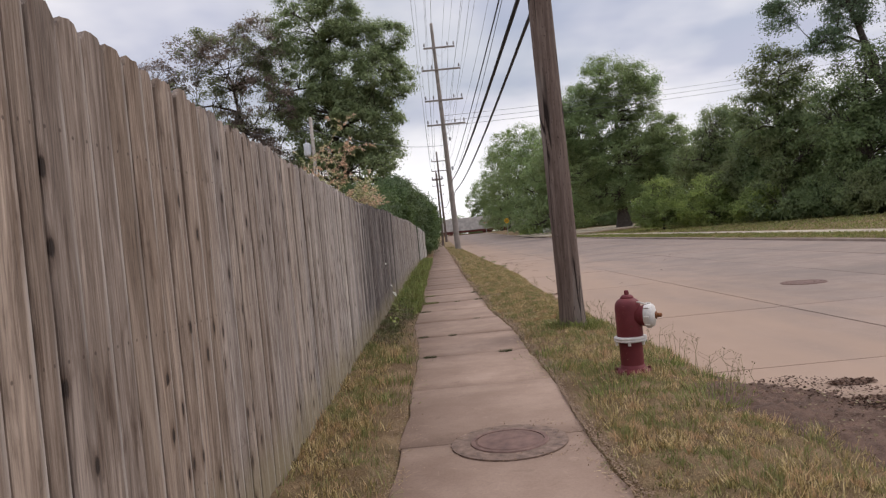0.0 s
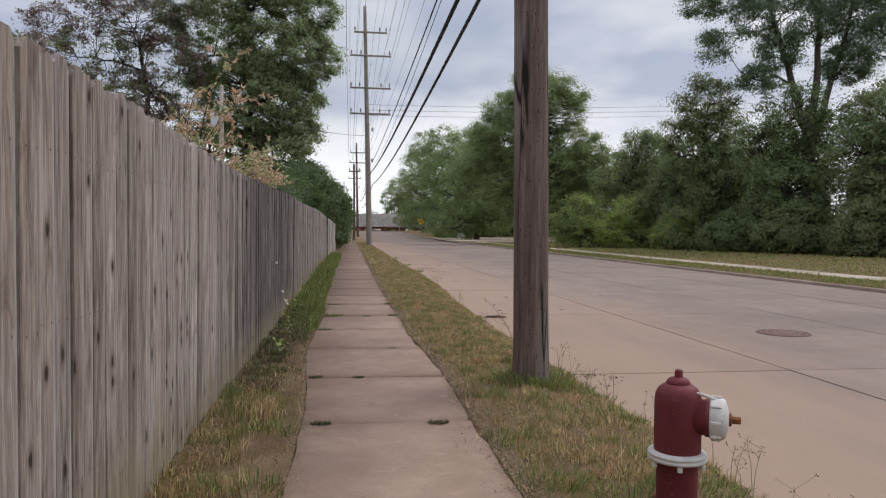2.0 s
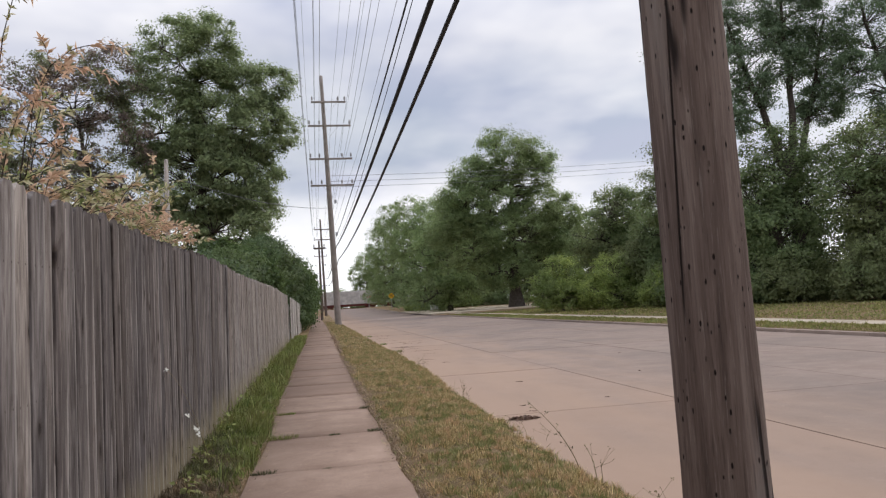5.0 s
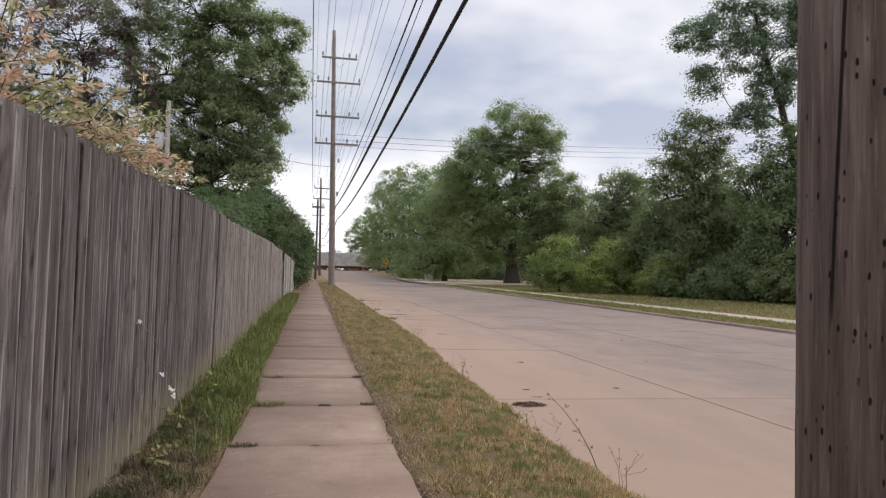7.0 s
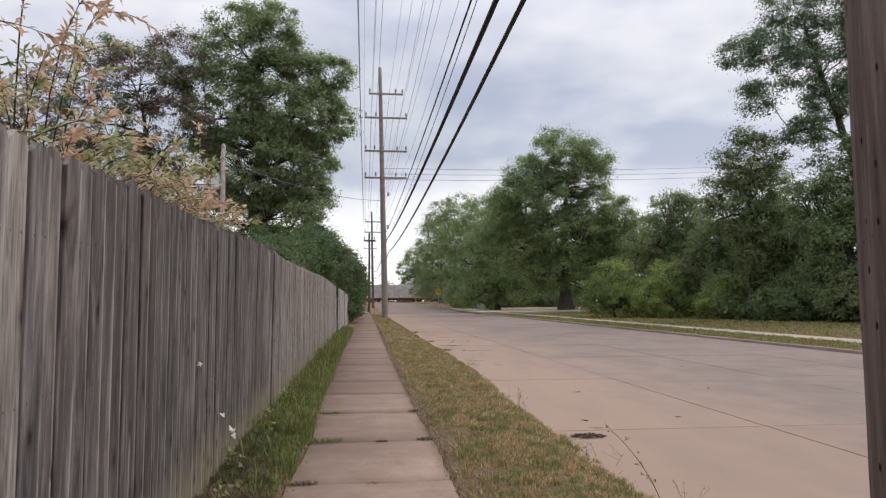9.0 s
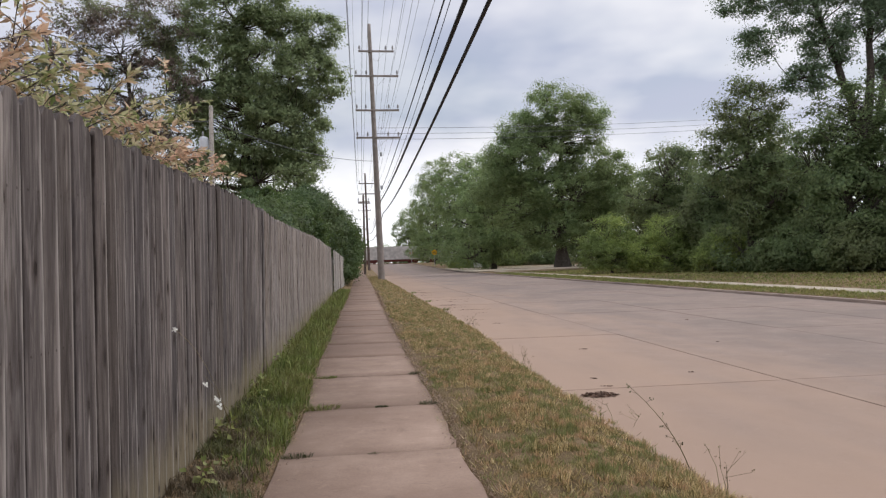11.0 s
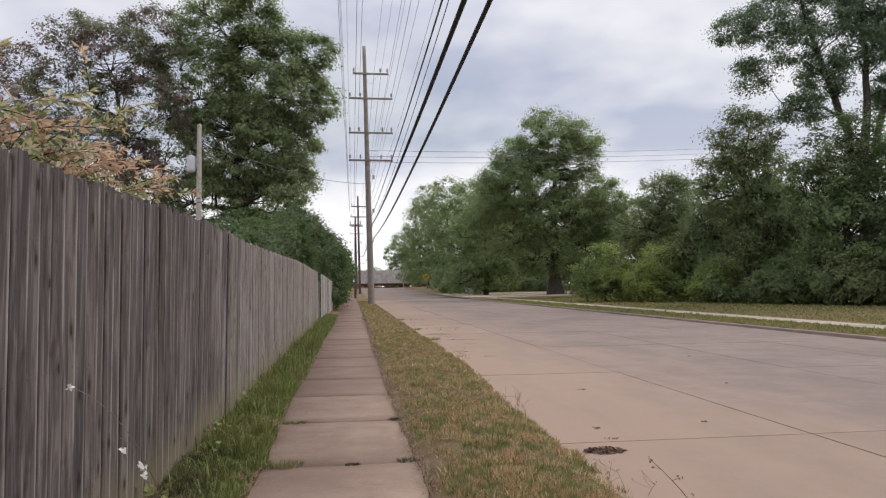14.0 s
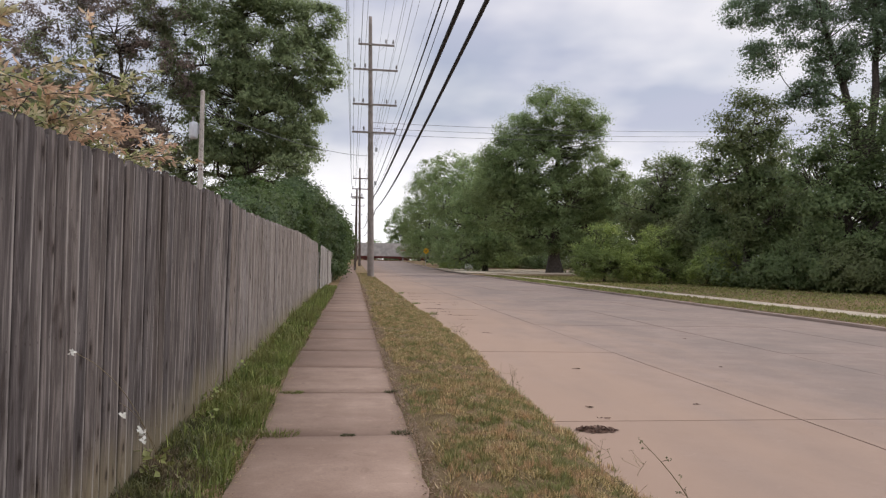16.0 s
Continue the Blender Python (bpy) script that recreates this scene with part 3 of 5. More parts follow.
    me.normals_split_custom_set_from_vertices(np.repeat(soft, len(lv) // len(soft), 0).tolist())
    link("crown", me, mat, root)
    return root


def blades(n, xr, yr, h, w, rng, keep=None, bend=0.5, bias=1.0, plain=False):
    """Grass blades as bent slivers between xr and yr, denser towards the start of yr for bias > 1."""
    x = rng.uniform(*xr, n)
    y = yr[0] + (yr[1] - yr[0]) * rng.random(n) ** bias
    if keep is not None:
        m = keep(x, y, rng)
        x, y = x[m], y[m]
        n = len(x)
    z = np.maximum(ground_z(x, y), np.where(x < 3, -0.105, -1.0)) - 0.01
    far = 1 + np.maximum(0, y - 12) * 0.05
    hh = h * rng.uniform(0.3, 1.25, n) * np.interp(0.5 * noise2(x * 2.2, y * 2.2) + 0.5 * noise2(x * 6.5 + 2, y * 6.5), [0.2, 0.8], [0.22, 1.7])
    a = rng.uniform(0, 2 * np.pi, n)
    ww = w * far * rng.uniform(0.6, 1.3, n)
    lean = rng.uniform(0, 1, n) * bend * hh
    la = rng.uniform(0, 2 * np.pi, n)
    p = np.stack([x, y, z], 1)
    s = np.stack([np.cos(a), np.sin(a), 0 * a], 1) * ww[:, None]
    l = np.stack([np.cos(la), np.sin(la), 0 * a], 1) * lean[:, None]
    up = np.array([0, 0, 1.0]) * hh[:, None]
    if plain:
        return np.stack([p - s, p + s, p + up * np.where(lean > hh * .4, 0.85, 1.0)[:, None] + l], 1).reshape(-1, 3), np.arange(n * 3).reshape(-1, 3)
    V = np.stack([p - s, p + s, p + up * 0.6 + l * 0.35 + s * 0.7, p + up * 0.6 + l * 0.35 - s * 0.7, p + up * np.where(lean > hh * .4, 0.85, 1.0)[:, None] + l], 1).reshape(-1, 3)
    i = np.arange(n) * 5
    return V, [np.stack([i, i + 1, i + 2, i + 3], 1), np.stack([i + 3, i + 2, i + 4], 1)]


LATTICE = np.random.default_rng(101).random((64, 64))


def lattice(x, y):
    """Smooth value noise on a unit grid, 0 to 1."""
    xi, yi = np.floor(x).astype(int), np.floor(y).astype(int)
    fx, fy = x - xi, y - yi
    fx, fy = fx * fx * (3 - 2 * fx), fy * fy * (3 - 2 * fy)
    g = lambda a, b: LATTICE[a % 64, b % 64]
    return (g(xi, yi) * (1 - fx) + g(xi + 1, yi) * fx) * (1 - fy) + (g(xi, yi + 1) * (1 - fx) + g(xi + 1, yi + 1) * fx) * fy


def noise2(x, y):
    x, y = np.asarray(x, float), np.asarray(y, float)
    return np.clip(0.5 + 1.25 * (0.55 * lattice(x * 1.3, y * 1.3) + 0.30 * lattice(x * 3.7 + 9, y * 3.7 + 5) + 0.15 * lattice(x * 9.1 + 3, y * 9.1 + 31) - 0.5), 0, 1)


def sstep(a, b, v):
    t = np.clip((v - a) / (b - a), 0, 1)
    return t * t * (3 - 2 * t)


# the plan, in metres
FENCE_X = -0.98
WALK_L, WALK_R = -0.33, 0.86
ROAD_L, ROAD_R = 2.28, 12.95
ROAD_Z = -0.10
FAR_L, FAR_R = 14.7, 15.95


def walk_left(y):
    """The pavement's left edge, which wanders a little from slab to slab."""
    return np.interp(y, [3, 5, 8, 9.1, 10.6, 12, 13.6, 17, 20, 26, 32, 60], [-0.37, -0.33, -0.31, -0.37, -0.44, -0.41, -0.36, -0.40, -0.37, -0.37, -0.30, -0.27])


def verge_edge(y):
    """Where the turf runs out on to the road."""
    return np.interp(y, [3, 6, 9, 12, 16.5, 20, 30, 60], [2.24, 2.20, 2.14, 2.10, 2.12, 2.30, 2.36, 2.36])


def walk_right(y):
    return np.interp(y, [3, 4.5, 6, 7.5, 9.2, 10.4, 11.8, 13, 14, 17, 26, 34, 60], [0.80, 0.81, 0.87, 0.87, 0.88, 0.83, 0.75, 0.79, 0.77, 0.75, 0.77, 0.83, 0.90])


def rise(y):
    """The street climbs a little to the railway crossing."""
    return 1.1 * sstep(85, 195, y)


def ground_z(x, y):
    x, y = np.asarray(x, float), np.asarray(y, float)
    wl, wr = walk_left(y), walk_right(y)
    x = x + (WALK_L - wl) * np.exp(-((x - wl) / 0.3) ** 2) + (WALK_R - wr) * np.exp(-((x - wr) / 0.3) ** 2)
    x = x + (2.30 - verge_edge(y)) * np.exp(-((x - verge_edge(y)) / 0.4) ** 2)
    z = np.interp(x, [-40, -1.0, -0.7, WALK_L - .02, WALK_L + .01, WALK_R - .01, WALK_R + .03, 1.5, 2.1, 2.22, 2.30, 2.42, 2.5, 12.97, 13.13, 13.7, FAR_L - .08, FAR_L + .05, FAR_R - .05, FAR_R + .08, 24, 60],
                  [0.0, 0.02, 0.03, 0.008, -0.06, -0.06, 0.010, 0.035, -0.03, -0.075, -0.097, -0.14, -0.35, -0.35, 0.0, 0.03, 0.04, -0.05, -0.05, 0.05, 0.14, 0.3])
    ragged = np.exp(-((x - 2.29) / 0.09) ** 2) * (noise2(x * 3 + 4, y * 1.4) - 0.5) * 0.05
    return z + ragged + rise(y)


# ---------------------------------------------------------------- ground, road, pavement
def build_ground():
    xs = np.unique(np.concatenate([np.array([-1500, -600, -200, -80, -40, -20, -8, -3]), np.linspace(-1.3, 2.0, 90), np.linspace(2.02, 2.5, 24), np.array([12.97, 13.05, 13.13, 13.3, 13.7, 14.2, FAR_L - .08, FAR_L + .05, FAR_R - .05, FAR_R + .08, 16.5, 17.5, 19, 21, 24, 30, 40, 60, 120, 400, 1500])]))
    ys = np.unique(np.concatenate([np.array([-400, -150, -50, -15, -5]), np.linspace(-2, 30, 220), np.linspace(31, 70, 40), np.linspace(72, 215, 60), np.array([260, 400, 800, 1600, 3000])]))
    X, Y = np.meshgrid(xs, ys)
    Z = ground_z(X, Y)
    rough = ((X > -1.2) & (X < WALK_L) | (X > WALK_R) & (X < 2.25)) & (Y < 40)
    rng = np.random.default_rng(3)
    Z = Z + np.where(rough, rng.normal(0, 0.008, Z.shape) + 0.012 * (noise2(X * 2, Y * 2) - 0.5), 0)
    V = np.stack([X, Y, Z], 2).reshape(-1, 3)
    nx = len(xs)
    i = (np.arange(len(ys) - 1)[:, None] * nx + np.arange(nx - 1)[None]).ravel()
    F = np.stack([i, i + 1, i + nx + 1, i + nx], 1)
    tagged(link("ground", mesh_np("ground", V, F, True), M_GROUND), "dry mown lawn and soil beside the street", "ground", kind="structure")


def slab_mesh(name, w, l, th, cut=0.006):
    """One cast slab, origin in the middle of its top, with eased and slightly worn edges."""
    bm = bmesh.new()
    box(bm, (0, 0, -th / 2), (w, l, th))
    top = [e for e in bm.edges if all(v.co.z > -0.001 for v in e.verts)]
    bmesh.ops.bevel(bm, geom=top, offset=cut, segments=2, affect="EDGES")
    me = bpy.data.meshes.new(name)
    bm.to_mesh(me)
    bm.free()
    return me


build_ground()

# ---------------------------------------------------------------- utility poles and lines
def crossarm(parent, z, half, brace=0.75, pins=(), y=-0.17, wood=None):
    bm = bmesh.new()
    box(bm, (0, y, z), (2 * half, 0.11, 0.14), 0.008)
    arm = part("crossarm", bm, wood or M_POLE, parent)
    for sgn in (-1, 1):
        bm = bmesh.new()
        a, b = Vector((sgn * brace, y - 0.06, z - 0.05)), Vector((sgn * 0.05, y - 0.02, z - 0.8))
        mid, d = (a + b) / 2, (b - a)
        box(bm, mid, (0.035, 0.012, d.length), 0, d.to_track_quat("Z", "Y").to_matrix().to_4x4())
        part("brace", bm, M_GALV, arm)
    for px in pins:
        part("insulator", lathe([(0.02, z + 0.05), (0.02, z + 0.16), (0.085, z + 0.17), (0.06, z + 0.24), (0.09, z + 0.26), (0.055, z + 0.34), (0.075, z + 0.36), (0.03, z + 0.46)], 10, Matrix.Translation((px, y, 0))), M_PORC, arm)


def utility_pole(label, base, height, r0, r1, arms, lean=(0, 0), rings=26, pot=True, wood=None):
    root = empty("utility_pole", base)
    tagged(root, label, "utility pole", "wooden utility poles along the street")
    rng = np.random.default_rng(int(base[1] * 10))
    sides = 40
    zs = np.concatenate([np.linspace(-0.15, 4.5, rings * 2), np.linspace(4.8, height, rings)])
    ang = np.arange(sides) * 2 * np.pi / sides
    V = []
    groove = rng.normal(0, 1, sides)
    for z in zs:
        k = max(0, z) / height
        r = r0 + (r1 - r0) * k + 0.02 * math.exp(-max(0, z) * 6)
        rr = r * (1 + 0.012 * groove + 0.008 * np.sin(ang * 3 + z * 0.6) + rng.normal(0, 0.004, sides))
        V.append(np.stack([lean[0] * k + rr * np.cos(ang), lean[1] * k + rr * np.sin(ang), np.full(sides, z)], 1))
    V.append(np.array([[lean[0], lean[1], height + 0.03]]))
    n = len(zs)
    F = []
    for k in range(n - 1):
        i = k * sides + np.arange(sides); j = k * sides + (np.arange(sides) + 1) % sides
        F.append(np.stack([i, j, j + sides, i + sides], 1))
    i = (n - 1) * sides + np.arange(sides); j = (n - 1) * sides + (np.arange(sides) + 1) % sides
    cap = np.stack([i, j, np.full(sides, n * sides)], 1)
    link("shaft", mesh_np("shaft", np.concatenate(V), [np.concatenate(F), cap], True), wood or M_POLE, root)
    for z, half, pins in arms:
        crossarm(root, z, half, min(0.75, half * 0.5), pins, wood=wood)
    if pot:
        for z, sx in ((arms[-1][0] - 1.3, 0.2), (arms[-1][0] - 3.9, 0.18)):
            bm = bmesh.new()
            box(bm, (sx, -0.1, z), (0.18, 0.12, 0.3), 0.02)
            part("bracket", bm, M_GALV, root)
    return root


ARMS = [(17.9, 1.38, (-1.3, 0.75, 1.3)), (15.95, 1.7, (-1.6, -0.8, 1.6)), (13.25, 1.7, (-1.6, -0.9, 0.9, 1.6)), (11.1, 1.7, (-1.6, -0.8, 0.8, 1.6))]
utility_pole("thick weathered brown wooden utility pole standing in the grass verge", (1.575, 8.61, 0.0), 20.0, 0.150, 0.10, ARMS, (-0.25, 0))
utility_pole("tall grey wooden utility pole with four crossarms", (1.9, 63.0, 0.0), 20.1, 0.26, 0.13, ARMS, (-0.5, 0), wood=M_POLE_GREY)
utility_pole("distant wooden utility pole with crossarms", (1.75, 117.0, float(rise(117))), 15.0, 0.2, 0.12, [(13.4, 1.3, (-1.2, 1.2)), (11.8, 1.4, (-1.3, 1.3))], (-0.3, 0), 8)
utility_pole("distant wooden utility pole with crossarms", (1.7, 160.0, float(rise(160))), 15.0, 0.2, 0.12, [(13.4, 1.3, (-1.2, 1.2)), (11.8, 1.4, (-1.3, 1.3))], (-0.3, 0), 8)
utility_pole("distant bare wooden utility pole beside the hedge", (0.9, 92.0, 0.0), 9.5, 0.15, 0.1, [(8.6, 0.7, (-0.6, 0.6))], (0, 0), 8, False)


def span(name, label, a, b, sag, r, mat, n=28):
    t = np.linspace(0, 1, n)[:, None]
    p = np.array(a) * (1 - t) + np.array(b) * t
    p[:, 2] -= sag * 4 * (t[:, 0] * (1 - t[:, 0]))
    v, f = tubes([(p, np.full(n, r))], 6)
    tagged(link(name, mesh_np(name, v, f, True), mat), label, "cable", "overhead lines")


def lean_x(base_x, lean, h, z):
    return base_x + lean * z / h


for z, half, pins in ARMS:
    for px in pins:
        a = (lean_x(1.575, -0.25, 20, z) + px, 8.44, z + 0.42)
        b = (lean_x(1.9, -0.5, 20.1, z) + px, 62.83, z + 0.42)
        span("power_line", "thin bare overhead power line", a, b, 0.75, 0.008, M_WIRE)
        # the next span comes down to the lower poles
        zz = 13.82 if z > 14 else 12.22
        span("power_line", "thin bare overhead power line", b, (1.5 + px * 0.75, 116.83, zz + float(rise(117))), 0.7, 0.011, M_WIRE, 16)
for za, zb, xa, xb, r, sag in ((5.35, 6.2, 1.83, 2.0, 0.042, 0.42), (4.95, 5.2, 1.93, 2.15, 0.034, 0.5), (6.2, 6.8, 1.79, 1.95, 0.017, 0.36), (6.45, 6.55, 1.86, 2.0, 0.008, 0.8)):
    span("communication_cable", "thick black communication cable", (xa, 8.61, za), (xb, 63, zb), sag, r, M_CABLE, 40)
    span("communication_cable", "thick black communication cable", (xb, 63, zb), (1.9, 117, zb - 0.4 + float(rise(117))), 0.9, r, M_CABLE, 20)
    span("communication_cable", "thick black communication cable", (xa, 8.61, za), (xa, -45, za), 1.0, r, M_CABLE, 20)
for i, z in enumerate((9.0, 9.6, 10.1)):
    span("power_line", "thin overhead line crossing the street", (1.6, 63, 11.0 + i * 0.45), (70, 92, 19.2 + i * 0.6), 0.8, 0.016, M_WIRE, 20)
span("power_line", "thin overhead service line to the houses", (1.6, 63, 9.3), (-6.85, 43, 8.4), 0.5, 0.018, M_WIRE, 16)
span("power_line", "thin overhead service line to the houses", (-6.85, 43, 8.4), (-45, 28, 9.5), 0.8, 0.012, M_WIRE, 16)


def service_pole():
    root = empty("service_pole", (-6.85, 43, 0))
    tagged(root, "slim grey pole with a transformer can behind the fence", "utility pole")
    part("shaft", lathe([(0.15, -0.1), (0.14, 3), (0.12, 6), (0.10, 9.15), (0.05, 9.2)], 14), M_PANEL, root)
    can = part("transformer", lathe([(0.1, 6.85), (0.2, 6.9), (0.21, 7.0), (0.21, 7.55), (0.19, 7.62), (0.05, 7.68)], 18, Matrix.Translation((-0.36, -0.05, 0))), M_TANK, root, "pale grey transformer can", True)
    part("bushing", lathe([(0.03, 7.6), (0.05, 7.72), (0.03, 7.78), (0.05, 7.84), (0.02, 7.92)], 8, Matrix.Translation((-0.40, -0.05, 0))), M_PORC, can)
    bm = bmesh.new(); box(bm, (-0.16, 0, 7.3), (0.2, 0.05, 0.4), 0.01)
    part("bracket", bm, M_GALV, root)


service_pole()


# ---------------------------------------------------------------- hydrant
def hydrant():
    root = empty("fire_hydrant", (1.505, 5.75, 0.0))
    tagged(root, "dark red fire hydrant with white cap in the grass verge", "fire hydrant")
    root.rotation_euler = (0, 0, radians(-30))
    root.scale = (0.97, 0.97, 0.955)
    body = part("barrel", lathe([(0.095, 0.0), (0.095, 0.10), (0.097, 0.30), (0.102, 0.315), (0.102, 0.33), (0.108, 0.34), (0.108, 0.50), (0.108, 0.58), (0.104, 0.615), (0.09, 0.645), (0.065, 0.664), (0.03, 0.672)], 36), M_HYD, root, "", True)
    part("base_flange", lathe([(0.15, 0.0), (0.155, 0.012), (0.155, 0.045), (0.15, 0.055), (0.118, 0.062), (0.102, 0.075), (0.098, 0.10)], 36), M_HYD, root, "", True)
    for i in range(6):
        a = radians(60 * i + 20)
        part("bolt", lathe([(0.014, 0.0), (0.014, 0.072), (0.008, 0.078)], 6, Matrix.Translation((0.135 * math.cos(a), 0.135 * math.sin(a), 0.0))), M_HYD, root)
    part("ring", lathe([(0.112, 0.298), (0.132, 0.302), (0.136, 0.308), (0.136, 0.316), (0.128, 0.321), (0.136, 0.326), (0.136, 0.334), (0.132, 0.340), (0.110, 0.345)], 40), M_HYD_WHITE, root, "white break ring round the barrel", True)
    for i in range(6):
        a = radians(60 * i - 80)
        part("bolt", lathe([(0.012, 0.275), (0.012, 0.298)], 6, Matrix.Translation((0.124 * math.cos(a), 0.124 * math.sin(a), 0.0))), M_HYD_WHITE, root)
    top = part("bonnet_cap", lathe([(0.055, 0.655), (0.055, 0.675), (0.045, 0.69), (0.03, 0.697)], 20), M_HYD, root, "", True)
    part("operating_nut", lathe([(0.021, 0.69), (0.019, 0.73), (0.012, 0.735)], 5), M_HYD, top, "worn pentagonal operating nut")
    # the pumper nozzle looks at the street
    m = Matrix.Translation((0.07, 0, 0.515)) @ pose(0, 0, 0, 0, 90, 0)
    nz = part("nozzle", lathe([(0.085, 0.0), (0.083, 0.05), (0.09, 0.055), (0.09, 0.075)], 28, m), M_HYD, root, "", True)
    cap = part("nozzle_cap", lathe([(0.092, 0.072), (0.098, 0.080), (0.098, 0.125), (0.09, 0.14), (0.05, 0.152), (0.028, 0.156)], 28, m), M_HYD_WHITE, nz, "white painted nozzle cap", True)
    for i in range(8):
        a = radians(45 * i)
        bm = bmesh.new()
        box(bm, (0.098 * math.cos(a), 0.098 * math.sin(a), 0.10), (0.02, 0.014, 0.045), 0.003, pose(0, 0, 0, 0, 0, 45 * i))
        bmesh.ops.transform(bm, matrix=m, verts=bm.verts)
        part("lug", bm, M_HYD_WHITE, nz)
    part("cap_nut", lathe([(0.03, 0.152), (0.032, 0.165), (0.018, 0.17), (0.017, 0.205), (0.01, 0.208)], 6, m), M_RUST, nz, "rusty orange cap nut")
    # small hose nozzles to either side along the kerb
    for sgn in (1, -1):
        m2 = Matrix.Translation((0, 0.07 * sgn, 0.515)) @ pose(0, 0, 0, -90 * sgn, 0, 0)
        if sgn > 0:
            part("hose_nozzle", lathe([(0.05, 0.0), (0.05, 0.05), (0.058, 0.055), (0.058, 0.09), (0.03, 0.1)], 20, m2), M_HYD, root, "", True)
    # cap chain
    pts = [(0.06, -0.03, 0.635), (0.10, -0.035, 0.632), (0.135, -0.03, 0.622), (0.165, -0.02, 0.61)]
    v, f = tubes([(np.array(pts), np.full(4, 0.007))], 6)
    link("chain", mesh_np("chain", v, f), M_HYD_WHITE, root, "white painted cap chain")


hydrant()


# ---------------------------------------------------------------- manholes
def manhole(name, label, x, y, z, r, collar):
    root = empty(name, (x, y, z))
    tagged(root, label, "manhole cover")
    lid = part("lid", lathe([(r, -0.05), (r, 0.006), (r - 0.01, 0.012), (0.02, 0.014)], 40), M_IRON, root)
    for k, rad in enumerate(() if collar else (r * 0.55, r * 0.82)):
        for i in range(14 + 8 * k):
            a = 2 * math.pi * i / (14 + 8 * k)
            bm = bmesh.new()
            box(bm, (rad * math.cos(a), rad * math.sin(a), 0.015), (0.024, 0.014, 0.005), 0.0015, pose(0, 0, 0, 0, 0, math.degrees(a)))
            part("stud", bm, M_IRON, lid)
    part("frame", lathe([(r + 0.035, -0.05), (r + 0.035, 0.004), (r + 0.03, 0.010), (r + 0.006, 0.010), (r + 0.005, -0.04)], 40), M_IRON, root)
    if collar:
        # a ring of setts round the frame
        rng = np.random.default_rng(5)
        part("bedding", lathe([(r + 0.03, -0.06), (r + 0.15, -0.06), (r + 0.15, 0.0015), (r + 0.03, 0.003)], 40), M_SETT, root, "brown dirt packed round the setts")
        n = 20
        for i in range(n):
            a = 2 * math.pi * (i + rng.uniform(-.1, .1)) / n
            bm = bmesh.new()
            rr = r + 0.035 + 0.055 + rng.uniform(-0.02, 0.03)
            box(bm, (rr * math.cos(a), rr * math.sin(a), -0.0225 + rng.uniform(-.004, .004)), (rng.uniform(0.04, 0.10), 2 * math.pi * rr / n * rng.uniform(0.6, 0.95), 0.04), 0.010, pose(0, 0, 0, rng.uniform(-4, 4), rng.uniform(-4, 4), math.degrees(a) + rng.uniform(-14, 14)))
            part("sett", bm, M_SETT, root)
    return root


manhole("manhole_cover", "rusty brown iron manhole cover ringed with setts in the pavement", 0.33, 4.28, 0.004, 0.205, True)
manhole("manhole_cover", "dark iron manhole cover in the concrete road", 6.2, 12.05, ROAD_Z + 0.002, 0.33, False)


# ---------------------------------------------------------------- vegetation behind the fence
tree("maple_tree", "tall dark green maple tree with dense foliage behind the fence", (-7.6, 58, 0), (16, 0.5, 0.3, 0.2),
     [(-0.5, 0, 19.5, 3.6, 3.4, 3.2), (-2.2, 0, 15, 3.4, 3.5, 3.6), (2.2, 0, 15.5, 3.6, 3.4, 3.8), (2.6, 0.4, 11, 3.2, 3.2, 3.2), (5.6, 0, 18.2, 1.4, 1.6, 1.5), (0, 0, 11, 4.2, 4, 3.6), (2.2, -0.5, 7.2, 2.8, 3, 2.2), (-2.0, -0.8, 7.6, 2.8, 2.6, 2.2), (1.2, 0, 20.8, 2.2, 2.2, 2.4), (4.4, 0, 14.6, 2.6, 2.4, 2.6), (4.2, 0, 17.6, 2.2, 2.0, 1.8), (3.6, -0.5, 8.8, 2.0, 2, 1.6)],
     M_LEAF_MAPLE, 860, 190, 0.15, 11, spread=0.54)
tree("locust_tree", "sparse olive and brown tree with bare twigs behind the fence", (-13.2, 55, 0), (14, 0.34, -1.2, 0),
     [(-1.2, 0, 16.2, 3.0, 2.6, 2.6), (-4.2, 0, 13.5, 2.6, 2.4, 2.4), (1.0, 0, 12.5, 2.6, 2.4, 2.8), (-2.4, 0, 9.8, 3.4, 2.8, 2.4), (1.0, -0.5, 8.4, 2.2, 2.2, 1.6), (-6.0, 0, 10.5, 2.2, 2, 2.2), (-7.2, 0, 15.4, 1.6, 1.4, 1.4), (0.8, 0, 17.6, 2.2, 2, 2.0), (-3.6, 0, 17.4, 2.2, 2, 1.8), (-5, 0, 7.6, 3, 2, 1.8)],
     M_LEAF_BROWN, 700, 80, 0.135, 12, spread=0.45)
tree("locust_tree", "tall sparse green tree beyond the back gardens", (-24, 60, 0), (13, 0.34, 0, 0),
     [(0, 0, 13.5, 3.5, 3, 3), (3, 0, 10, 3, 3, 2.6), (-3, 0, 9.5, 3, 3, 3)], M_LEAF_BROWN, 260, 24, 0.3, 13)


def hedge(name, label, base, lobes, mat, clusters, per, size, seed, spread=0.35, category="shrub"):
    return tree(name, label, base, (max(l[2] for l in lobes) * 0.7, 0.09, 0, 0), lobes, mat, clusters, per, size, seed, category, spread, 0.6)


